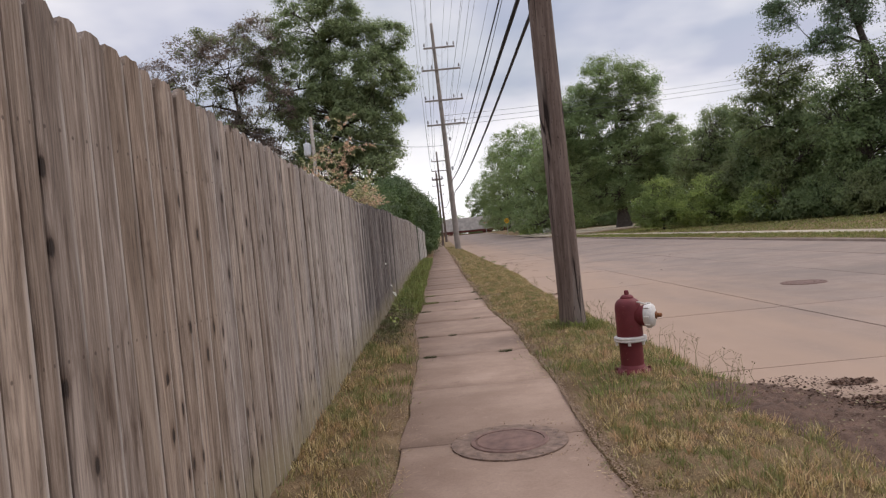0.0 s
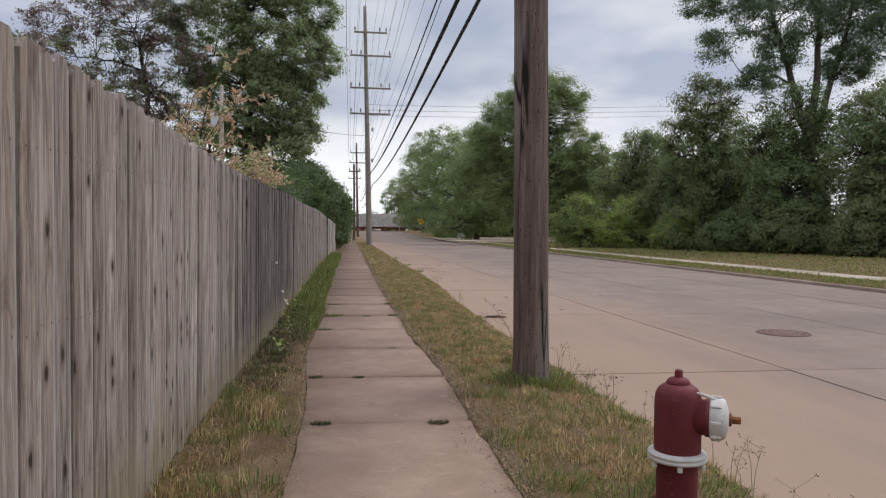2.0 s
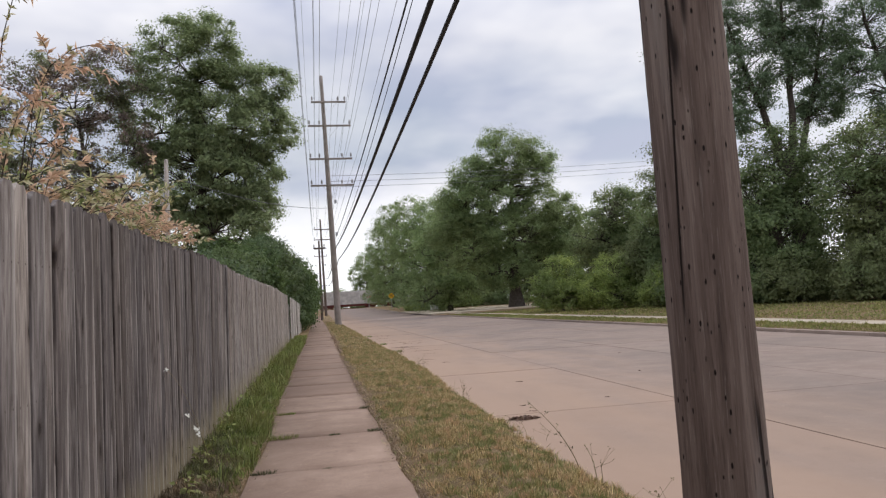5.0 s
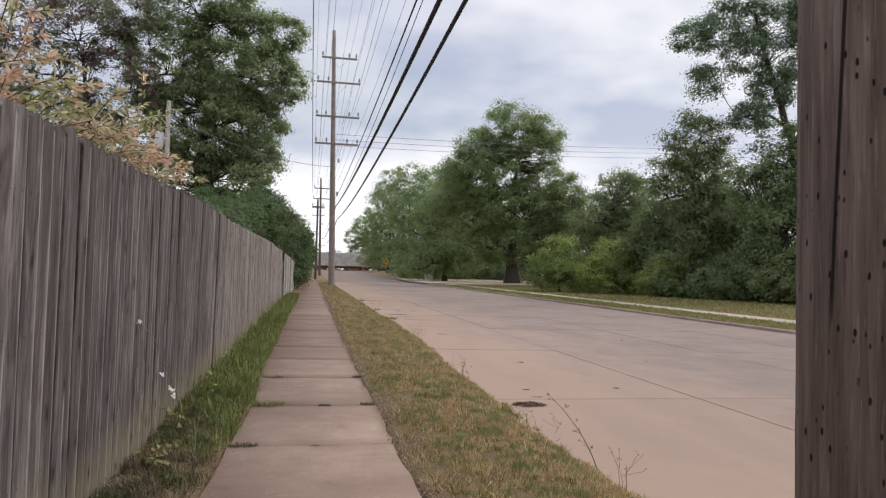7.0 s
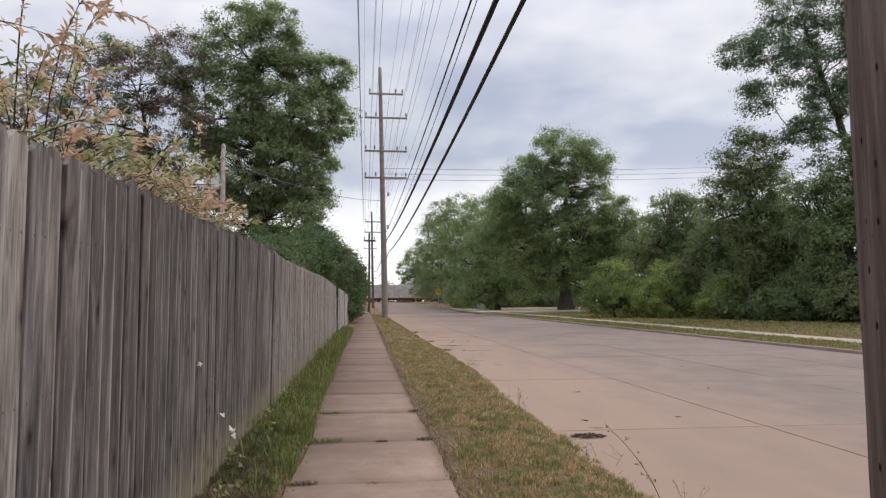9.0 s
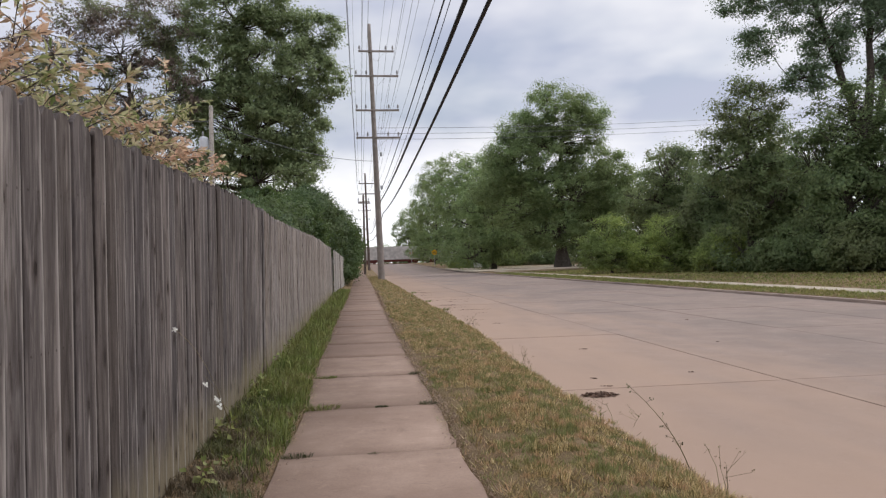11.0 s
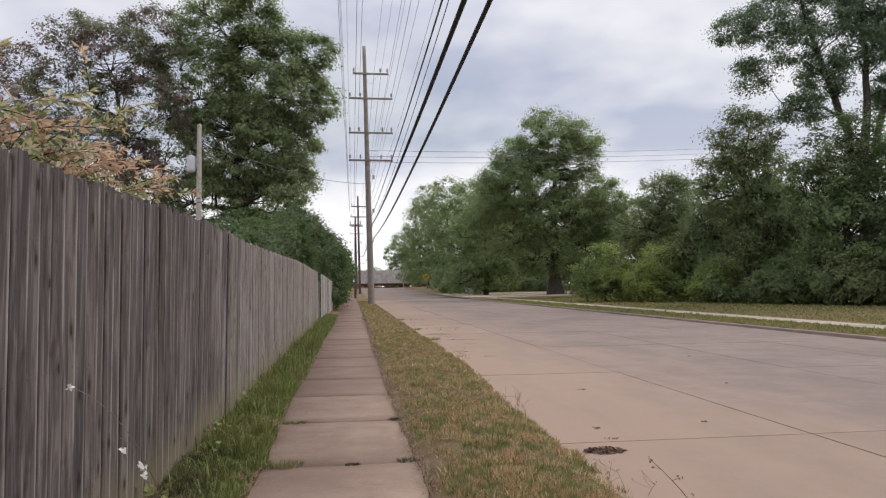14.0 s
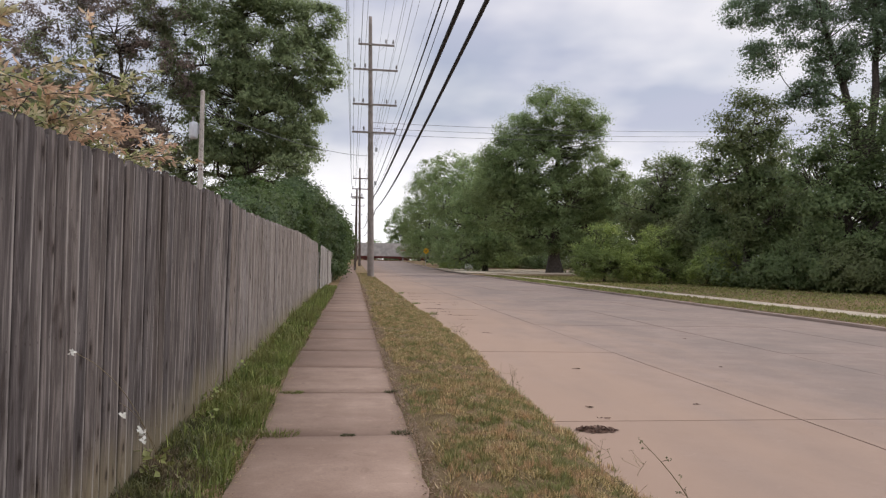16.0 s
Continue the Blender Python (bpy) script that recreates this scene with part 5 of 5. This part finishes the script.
def lush(x, y, rng):
    """Thick by the slabs, thin and weedy close to the boards."""
    edge = walk_left(y) + 0.10 * (noise2(x * 0 + 5, y * 2.4) - 0.45) - 0.01
    body = sstep(FENCE_X + 0.02, FENCE_X + 0.30, x) * 0.75 + 0.25
    return (x < edge) & (rng.random(len(x)) < body * np.clip(2.4 * noise2(x * 4 + 2, y * 3.1) - 0.4, 0.1, 1) * sstep(11.2, 14.2, y + 1.5 * (x + 0.6)))


V, F = blades(120000, (WALK_R - 0.15, 2.36), (1.0, 9.5), 0.058, 0.0040, rg, worn, 1.1, 1.0, True)
stuff("verge_grass", "dry patchy mown grass on the verge", V, F, M_GRASS_DRY, "grass")
V, F = blades(480000, (WALK_R - 0.15, 2.36), (9.5, 28), 0.056, 0.0044, rg, worn, 1.2, 1.5, True)
stuff("verge_grass", "dry patchy mown grass on the verge", V, F, M_GRASS_DRY, "grass")
for edge, side in ((walk_right, 1), (walk_left, -1)):
    V, F = blades(16000, (-0.10, 0.10), (1.5, 28), 0.045, 0.0028, rg, lambda x, y, r: r.random(len(x)) < np.clip(2.2 * noise2(x * 6, y * 3) - 0.7, 0, 1), 1.2, 1.2)
    V[:, 0] += edge(V[:, 1]) + 0.03 * side
    V[:, 2] = np.maximum(V[:, 2] + 0.012, 0.0)
    stuff("edge_grass", "thin dry grass over the pavement edge", V, F, M_GRASS_DRY, "grass")
V, F = blades(46000, (WALK_R - 0.10, 2.32), (26, 75), 0.06, 0.007, rg, worn, 0.9, 1.6, True)
stuff("verge_grass", "dry patchy mown grass on the verge", V, F, M_GRASS_DRY, "grass")
V, F = blades(40000, (FENCE_X + 0.01, WALK_L + 0.04), (1.0, 9.5), 0.07, 0.003, rg, worn, 1.0)
stuff("verge_grass", "short dry grass between pavement and fence", V, F, M_GRASS_DRY, "grass")
V, F = blades(90000, (FENCE_X + 0.01, WALK_L + 0.06), (11.2, 42), 0.085, 0.0042, rg, lush, 1.3, 1.7)
stuff("fence_grass", "lush green grass along the foot of the fence", V, F, M_GRASS_GREEN, "grass")
V, F = blades(30000, (FENCE_X + 0.04, WALK_L + 0.02), (11.8, 36), 0.19, 0.0045, rg, lambda x, y, r: lush(x, y, r) & (noise2(x * 3.3 + 8, y * 2.3) > 0.58), 1.0, 1.7)
stuff("fence_grass", "lush green grass along the foot of the fence", V, F, M_GRASS_GREEN, "grass")
V, F = blades(26000, (13.06, FAR_L + 0.04), (13, 75), 0.075, 0.015, rg, None, 0.9, 1.5, True)
stuff("far_lawn_grass", "short yellow-green grass between far kerb and pavement", V, F, M_GRASS_LAWN, "grass")
V, F = blades(42000, (FAR_R - 0.03, 28), (16, 75), 0.07, 0.019, rg, None, 0.9, 1.5, True)
stuff("far_lawn_grass", "mown yellow-green lawn before the woods", V, F, M_GRASS_LAWN, "grass")
V, F = blades(34000, (FENCE_X + 0.01, WALK_L - 0.03), (8.4, 14.0), 0.08, 0.004, rg, worn, 1.3)
stuff("dead_weeds", "dead brown weeds at the foot of the fence", V, F, M_DEAD, "weed")


def tuft(cx, cy, n, r, h, w, mat, name="weed_tuft", label="small green weed tuft in a pavement joint", z=None):
    a, d = rg.uniform(0, 2 * np.pi, n), r * np.sqrt(rg.random(n))
    x, y = cx + d * np.cos(a), cy + d * np.sin(a) * 0.6
    zz = (ground_z(x, y) if z is None else np.full(n, z)) - 0.005
    p = np.stack([x, y, zz], 1)
    b = rg.uniform(0, 2 * np.pi, n)
    hh = h * rg.uniform(0.5, 1.2, n)
    s = np.stack([np.cos(b), np.sin(b), 0 * b], 1) * w
    l = np.stack([np.cos(a), np.sin(a), 0 * a], 1) * (hh * rg.uniform(0.2, 1.0, n))[:, None]
    up = np.array([0, 0, 1.0]) * hh[:, None]
    Vv = np.stack([p - s, p + s, p + up * .6 + l * .4 + s * .8, p + up * .6 + l * .4 - s * .8, p + up * .9 + l], 1).reshape(-1, 3)
    i = np.arange(n) * 5
    ob = link(name, mesh_np(name, Vv, [np.stack([i, i + 1, i + 2, i + 3], 1), np.stack([i + 3, i + 2, i + 4], 1)]), mat)
    tagged(ob, label, "weed", "weeds", "stuff")


for cx, cy, r, h in ((-0.18, 7.56, .07, .05), (0.62, 7.5, .07, .06), (-0.28, 9.1, .06, .05), (0.1, 9.08, .05, .04), (0.5, 10.62, .05, .04), (-0.22, 13.7, .16, .09), (0.75, 13.7, .12, .05), (-0.25, 15.4, .12, .05), (0.74, 15.4, .08, .06), (0.30, 13.66, .06, .03), (-0.3, 12.15, .1, .06), (0.2, 12.12, .04, .03)):
    tuft(cx, cy, 150, r, h * 0.5, 0.003, M_GRASS_GREEN if r > 0.11 and cx < 0 else M_JOINT_WEED, z=0.0)
# longer grass round the pole foot, the hydrant and along the kerb
for k in range(16):
    a = 2 * math.pi * k / 16
    tuft(1.575 + 0.22 * math.cos(a), 8.61 + 0.22 * math.sin(a), 60, 0.15, 0.13, 0.0032, M_GRASS_GREEN, "grass_tuft", "long green grass round the foot of the pole")
for cx, cy in ((2.0, 8.9), (2.1, 8.4), (2.05, 9.4), (1.95, 7.6), (1.8, 6.1), (1.9, 6.6), (1.7, 6.0), (1.25, 5.4), (1.35, 5.9), (0.98, 6.2), (0.95, 7.0), (2.05, 5.6), (1.7, 4.6), (1.9, 5.0), (1.2, 5.1), (-0.45, 6.3), (-0.5, 5.6), (-0.42, 7.4)):
    tuft(cx, cy, 130, 0.26, 0.085, 0.0032, M_GRASS_GREEN, "grass_tuft", "tuft of longer green grass in the verge")


def stalks(name, label, spots, h, heads, mat_head):
    paths, hp = [], []
    for x, y in spots:
        z = float(ground_z(x, y))
        hh = h * rg.uniform(0.5, 1.2)
        d = rg.normal(0, 0.18, 2) * hh
        top = np.array([x + d[0], y + d[1], z + hh])
        mid = np.array([x + d[0] * .3, y + d[1] * .3, z + hh * .55])
        paths.append((np.stack([[x, y, z - .01], mid, top]), np.array([.0022, .0018, .001])))
        for _ in range(rg.integers(2, 5)):
            q = mid + (top - mid) * rg.uniform(0.1, 0.9)
            e = q + rg.normal(0, 0.05, 3) + np.array([0, 0, 0.05])
            paths.append((np.stack([q, (q + e) / 2, e]), np.array([.0012, .001, .0008])))
            hp.append(e)
        hp.append(top)
    v, f = tubes(paths, 4)
    root = empty(name)
    tagged(root, label, "weed", "weeds")
    tagged(link("stalk", mesh_np("stalk", v, f), M_STALK, root), kind="stuff")
    c = np.repeat(np.array(hp), heads, 0)
    c = c + rg.normal(0, 0.006, c.shape)
    lv, lf = leaf_cards(c, 0.010, rg)
    tagged(link("seed_head", mesh_np("seed_head", lv, lf), mat_head, root), kind="stuff")


for x0, y0, n, h in ((2.12, 8.3, 9, .33), (2.15, 7.2, 7, .3), (2.15, 6.2, 9, .32), (2.1, 5.4, 7, .34), (2.2, 9.6, 6, .3), (2.2, 16.2, 8, .22), (2.22, 13.2, 5, .25), (2.25, 10.9, 6, .34), (2.2, 21.5, 8, .22), (1.9, 4.9, 6, .34), (2.2, 25, 8, .22), (2.0, 9.05, 8, .3)):
    stalks("dry_weed", "thin dry weed stalks with seed heads by the kerb", [(x0 - 2.2 + float(verge_edge(y0)) + rg.normal(0, .07), y0 + rg.normal(0, .3)) for _ in range(max(3, n - 2))], h * 0.8, 4, M_STALK)


def bent_weed():
    root = empty("tall_weed")
    tagged(root, "single tall bent dry weed leaning over the verge", "weed", "weeds")
    t = np.linspace(0, 1, 10)[:, None]
    p0, p1, p2 = np.array([2.12, 11.6, -0.06]), np.array([2.02, 11.6, 0.22]), np.array([1.76, 11.65, 0.46])
    q = (1 - t) ** 2 * p0 + 2 * t * (1 - t) * p1 + t ** 2 * p2
    paths, tips = [(q, np.linspace(0.004, 0.0015, 10))], [q[-1]]
    for k in range(8):
        s = q[rg.integers(2, 9)]
        e = s + np.array([rg.normal(0.0, 0.03), rg.normal(0, 0.03), rg.uniform(0.01, 0.05)])
        paths.append((np.stack([s, (s + e) / 2, e]), np.array([.0016, .0013, .001])))
        tips.append(e)
    v, f = tubes(paths, 5)
    link("stalk", mesh_np("stalk", v, f), M_STALK, root)
    lv, lf = leaf_cards(np.repeat(np.array(tips), 4, 0) + rg.normal(0, 0.006, (len(tips) * 4, 3)), 0.014, rg)
    tagged(link("seed_head", mesh_np("seed_head", lv, lf), M_DEAD, root), kind="stuff")


bent_weed()


def broadleaf(x, y, n, size):
    z = float(ground_z(x, y))
    p = np.stack([x + rg.normal(0, .05, n), y + rg.normal(0, .07, n), z + rg.uniform(0.01, 0.16, n)], 1)
    v, f = leaf_cards(p, size, rg, "leaf", 0.0, np.array([0.5, 0, 0.5]), np.tile([0.3, 0, 0.9], (n, 1)))
    tagged(link("broadleaf_weed", mesh_np("broadleaf_weed", v, f), M_GRASS_GREEN), "low broad-leaved weed at the fence foot", "weed", "weeds", "stuff")


for k in range(16):
    broadleaf(rg.uniform(-0.93, -0.7), 10.6 + 1.1 * k + rg.uniform(-.4, .4), 26, 0.048)


def flower_weed(spots):
    """A thin trailing weed with a few open white blossoms of five petals."""
    root = empty("flowering_weed")
    tagged(root, "thin trailing weed with open white flowers at the fence", "weed", "weeds")
    stem, P, A = [], [], []
    x0, y0 = -0.78, 12.6
    for x, y, h in spots:
        foot, tip = np.array([x0 + rg.normal(0, .02), y0 + rg.normal(0, .06), 0.0]), np.array([x, y, h])
        t = np.linspace(0, 1, 8)[:, None]
        mid = np.array([x + 0.03, y0 * 0.6 + y * 0.4, h * 0.75])
        stem.append(((1 - t) ** 2 * foot + 2 * t * (1 - t) * mid + t ** 2 * tip, np.linspace(.0022, .0012, 8)))
        for _ in range(1 if h > 0.5 else 3):
            c = tip + rg.normal(0, .022, 3)
            for k in range(5):
                P.append(c); A.append((0.45 + rg.normal(0, .15), math.cos(k * 1.257), math.sin(k * 1.257)))
    v, f = tubes(stem, 4)
    link("stem", mesh_np("stem", v, f), M_STALK, root)
    P, A = np.array(P), np.array(A)
    lv, lf = leaf_cards(P, 0.026, np.random.default_rng(6), "leaf", 0.0, A * 3, np.tile([1.0, -0.5, 0.3], (len(P), 1)))
    tagged(link("flower", mesh_np("flower", lv, lf), M_PETAL, root), kind="stuff")


flower_weed([(-0.84, 11.33, .93), (-0.83, 11.92, .60), (-0.80, 12.22, .38)])


def litter(name, label, cx, cy, rx, ry, n, size, z, mat, hgt=0.02, category="debris"):
    a, d = rg.uniform(0, 2 * np.pi, n), np.sqrt(rg.random(n))
    x, y = cx + rx * d * np.cos(a), cy + ry * d * np.sin(a)
    p = np.stack([x, y, z + 0.004 + hgt * (1 - d) * rg.random(n)], 1)
    v, f = leaf_cards(p, size, rg, "leaf", 0, np.array([0, 0, 0.0]))
    v[:, 2] = z + 0.003 + np.abs(v[:, 2] - z) * 0.5
    return tagged(link(name, mesh_np(name, v, f), mat), label, category, kind="stuff")


litter("leaf_pile", "dark wet leaf debris in the gutter", 2.44, 14.15, 0.17, 0.11, 420, 0.036, ROAD_Z, M_LITTER, 0.05)
for cx, cy, s in ((2.68, 14.6, .07), (2.7, 15.1, .05), (3.06, 22.3, .12), (2.4, 22.5, .2), (2.7, 23.5, .25), (3.4, 17.6, .06), (2.5, 27, .25), (2.6, 32, .3), (2.45, 9.4, .12), (2.6, 9.3, .1), (2.8, 36, .4), (3.0, 29, .3), (3.9, 15.2, .04), (3.2, 25.5, .28), (2.9, 28, .3), (3.4, 31, .4), (2.9, 34, .4), (3.2, 38, .5), (2.8, 41, .4), (2.7, 46, .4), (5.6, 17.8, .03), (6.9, 21.5, .05)):
    litter("leaf_litter", "scrap of dry leaf litter on the road", cx, cy, s, s * 0.3, 20, 0.02 + 0.05 * s, ROAD_Z, M_LITTER, 0.008)


for cx, cy, half in ((3.3, 26.8, .5), (2.8, 29.2, .3), (3.5, 32.2, .6), (2.9, 39.0, .5)):
    litter("gutter_dirt", "dark strip of dirt and twigs in a gutter crack", cx, cy, half, 0.09, 60, 0.035, ROAD_Z, M_LITTER, 0.015)
for cx, cy in ((2.45, 27.0), (2.48, 31.5), (2.45, 38.5)):
    tuft(cx, cy, 70, 0.14, 0.09, 0.005, M_GRASS_GREEN, "gutter_weed", "green weed sprouting at the gutter edge", z=ROAD_Z)


def mud_bank():
    """A low tongue of dried mud washed over the gutter."""
    n = 60
    xs, ys = np.linspace(1.75, 3.35, n), np.linspace(2.6, 6.2, n * 2)
    X, Y = np.meshgrid(xs, ys)
    e = ((X - 2.35 - 0.1 * np.sin(Y * 2.1)) / 0.62) ** 2 + ((Y - 4.3) / 1.5) ** 2
    r = np.random.default_rng(2)
    e = e + 0.35 * (noise2(X * 2.6, Y * 2.6) - 0.5)
    base = np.where(X > 2.2, ROAD_Z, ground_z(X, Y))
    base = np.where((X > 2.1) & (X <= 2.2), -0.06, base)
    Z = base - 0.02 + 0.075 * np.clip(1 - e, -0.3, 1) + np.where(e < 1, r.normal(0, 0.007, X.shape), 0)
    V = np.stack([X, Y, Z], 2).reshape(-1, 3)
    i = (np.arange(len(ys) - 1)[:, None] * n + np.arange(n - 1)[None]).ravel()
    tagged(link("mud_bank", mesh_np("mud_bank", V, np.stack([i, i + 1, i + n + 1, i + n], 1), True), M_MUD), "dried brown mud washed into the gutter", "mud", kind="stuff")


litter("manhole_dirt", "soil and grit round the manhole cover", 0.42, 4.3, 0.50, 0.42, 700, 0.012, 0.0, M_CRUMB, 0.003)
mud_bank()


def edge_crumbs(edge, sgn, n, label):
    """Crumbs of soil and dead grass strewn over the slab edge, thicker in places."""
    y = rg.uniform(1.5, 40, n)
    y = 1.5 + (y - 1.5) ** 1.25 / 38.5 ** 0.25
    w = 0.012 + 0.085 * noise2(y * 0.45, y * 0 + sgn * 7) ** 2
    d = rg.normal(0, 1, n) * w
    band = 1.4 + 3.0 * sstep(7.0, 10.5, y) * sstep(26, 18, y) * (sgn > 0)
    d = np.where(d < -0.02, np.abs(d) * 1.6, d)
    x = edge(y) + sgn * (np.abs(d) * np.where(rg.random(n) < 0.14, -0.7, band))
    inside = (x - edge(y)) * sgn < 0
    z = np.where(inside, 0.002, 0.014) + rise(y)
    p = np.stack([x, y, z], 1)
    k = 1 + np.maximum(0, y - 10) * 0.04
    v, f = leaf_cards(p, 0.011 * k, rg, "sliver", 0, np.array([0, 0, 0.0]), np.tile([0.0, 0, 1.0], (n, 1)))
    v[:, 2] = np.maximum(v[:, 2], np.repeat(z, 3) + 0.001)
    tagged(link("edge_litter", mesh_np("edge_litter", v, f), M_CRUMB), label, "litter", kind="stuff")


edge_crumbs(walk_right, 1, 52000, "crumbs of soil and dead grass along the pavement edge")
edge_crumbs(walk_left, -1, 24000, "crumbs of soil and dead grass along the pavement edge")
litter("leaf_pile", "dark heap of dead leaves on the dried mud", 2.75, 4.55, 0.3, 0.22, 900, 0.034, ROAD_Z + 0.02, M_LITTER, 0.09)
litter("leaf_pile", "small patch of dead leaves on the road", 3.0, 5.25, 0.17, 0.1, 340, 0.032, ROAD_Z, M_LITTER, 0.03)
litter("mud_clods", "crumbled clods of dark soil on the dried mud", 2.55, 4.6, 0.55, 0.9, 1500, 0.026, ROAD_Z + 0.03, M_MUD, 0.05)
litter("twig_litter", "pale twigs and scraps on the dried mud", 2.35, 4.5, 0.45, 0.7, 160, 0.024, ROAD_Z + 0.06, M_STALK, 0.02)


# ---------------------------------------------------------------- slabs last
def lay_road():
    root = empty("road")
    tagged(root, "worn beige concrete road with tarred joints", "road", kind="structure")
    xs = [ROAD_L - 0.28, 4.6, 7.6, 10.3, ROAD_R]
    cuts = [-7.4, -2.4, 2.5, 6.0, 9.5, 14.5, 19.4, 24.3, 29.2, 34.1, 39, 44, 49, 54, 59, 64, 69, 74, 79, 84]
    for a, b in zip(xs, xs[1:]):
        for c, d in zip(cuts, cuts[1:]):
            g = 0.005 if a == 4.6 or b == 4.6 else 0.0025
            me = slab_mesh("slab", b - a - 2 * g, d - c - 2 * g, 0.2, 0.006)
            ob = link("slab", me, M_ROAD, root)
            ob.location = ((a + b) / 2, (c + d) / 2, ROAD_Z + random.uniform(-0.003, 0.003))
    # bed under the joints, and the far end of the road that climbs to the crossing
    bm = bmesh.new(); box(bm, ((ROAD_L + ROAD_R) / 2, 38, ROAD_Z - 0.11), (ROAD_R - ROAD_L, 92, 0.2))
    part("joint_bed", bm, M_JOINT, root)
    ys = np.linspace(84.01, 203, 60)
    xx = np.array([ROAD_L, ROAD_L, ROAD_R, ROAD_R])
    V = np.concatenate([np.stack([xx, np.full(4, y), ROAD_Z + rise(y) + np.array([-0.3, 0, 0, -0.3])], 1) for y in ys])
    F = np.concatenate([np.array([[k * 4 + j, k * 4 + j + 1, k * 4 + j + 5, k * 4 + j + 4] for j in range(3)]) for k in range(len(ys) - 1)])
    link("far_carriageway", mesh_np("far_carriageway", V, F[:, ::-1]), M_ROAD, root)


def lay_kerb(name, label, x, w, top, bottom, y0, y1, step):
    root = empty(name)
    tagged(root, label, "kerb", kind="structure")
    n = int((y1 - y0) / step)
    bm = bmesh.new(); box(bm, (0, 0, (top + bottom) / 2), (w, step - 0.012, top - bottom), 0.02)
    me = bpy.data.meshes.new("kerbstone"); bm.to_mesh(me); bm.free()
    for k in range(n):
        y = y0 + (k + 0.5) * step
        ob = link("kerbstone", me, M_KERB, root)
        ob.matrix_basis = pose(x, y, float(rise(y)) + random.uniform(-.006, .004), 0, random.uniform(-.8, .8), random.uniform(-.15, .15))


def walk_slab(a, b, rng):
    """One pavement slab whose long edges follow the worn line; origin in the middle of its top."""
    n, th, e = 7, 0.1, 0.008
    g = 0.007 if a < 17 or 26 < a < 29 else 0.002
    ys = np.linspace(a + g, b - g, n)
    y0 = (a + b) / 2
    V = []
    for y in ys:
        l, r = float(walk_left(y)) + rng.gauss(0, 0.008), float(walk_right(y)) + rng.gauss(0, 0.008)
        V += [(l, y - y0, -th), (l, y - y0, -e), (l + e, y - y0, 0), (r - e, y - y0, 0), (r, y - y0, -e), (r, y - y0, -th)]
    F = [(k * 6 + j, k * 6 + j + 1, k * 6 + j + 7, k * 6 + j + 6) for k in range(n - 1) for j in range(5)]
    F.append((0, 5, 4, 1)); F.append((1, 4, 3, 2))
    m = (n - 1) * 6
    F.append((m, m + 1, m + 4, m + 5)); F.append((m + 1, m + 2, m + 3, m + 4))
    return mesh_np("slab", V, np.array(F)[:, ::-1])


def lay_walk():
    root = empty("pavement")
    tagged(root, "cracked concrete pavement slabs with weedy joints", "pavement", kind="structure")
    joints = [-3.3, -1.75, -0.2, 1.35, 2.9, 4.36, 5.95, 7.55, 9.08, 10.6, 12.13, 13.66, 15.4, 17.05]
    while joints[-1] < 120:
        joints.append(joints[-1] + 1.55)
    rng = random.Random(31)
    for a, b in zip(joints, joints[1:]):
        ob = link("slab", walk_slab(a, b, rng), M_WALK if b < 17.1 or 26 < a < 29 else M_WALK_OLD, root)
        y = (a + b) / 2
        ob.matrix_basis = pose(0, y, float(rise(y)) + random.uniform(-.006, .004), random.uniform(-.15, .15), random.uniform(-.25, .25), 0)


def lay_far_walk():
    root = empty("far_pavement")
    tagged(root, "pale concrete pavement across the street", "pavement", kind="structure")
    me = slab_mesh("slab", FAR_R - FAR_L, 1.52, 0.1, 0.01)
    for k in range(62):
        ob = link("slab", me, M_WALK_PALE, root)
        y = 2 + 1.54 * k
        ob.location = ((FAR_L + FAR_R) / 2, y, 0.045 + float(rise(y)) + random.uniform(-.004, .004))


lay_road()
lay_kerb("kerb_far", "worn concrete kerb across the street", 13.03, 0.16, -0.012, -0.3, -6, 195, 3.0)
lay_walk()
lay_far_walk()


def driveway():
    root = empty("driveway", (14.6, 86, 0))
    tagged(root, "pale concrete driveway and lot running off the street", "driveway", kind="structure")
    me = slab_mesh("slab", 3.7, 4.6, 0.12, 0.01)
    for k in range(8):
        for j in range(6):
            ob = link("slab", me, M_WALK_PALE, root)
            x, y = 3.72 * k, 4.62 * j
            ob.location = (x, y, float(ground_z(14.6 + x, 86 + y)) + 0.035 + 0.05 * (k == 0))


driveway()


def yard_board():
    root = empty("yard_sign", (15.3, 97, float(ground_z(15.3, 97))))
    tagged(root, "low white board on two posts beside the driveway", "sign")
    bm = bmesh.new(); box(bm, (0, 0, 0.75), (1.1, 0.05, 0.6), 0.01)
    part("board", bm, M_WHITE, root)
    for sx in (-0.45, 0.45):
        bm = bmesh.new(); box(bm, (sx, 0.06, 0.5), (0.07, 0.07, 1.1), 0.008)
        part("post", bm, M_PANEL, root)


yard_board()
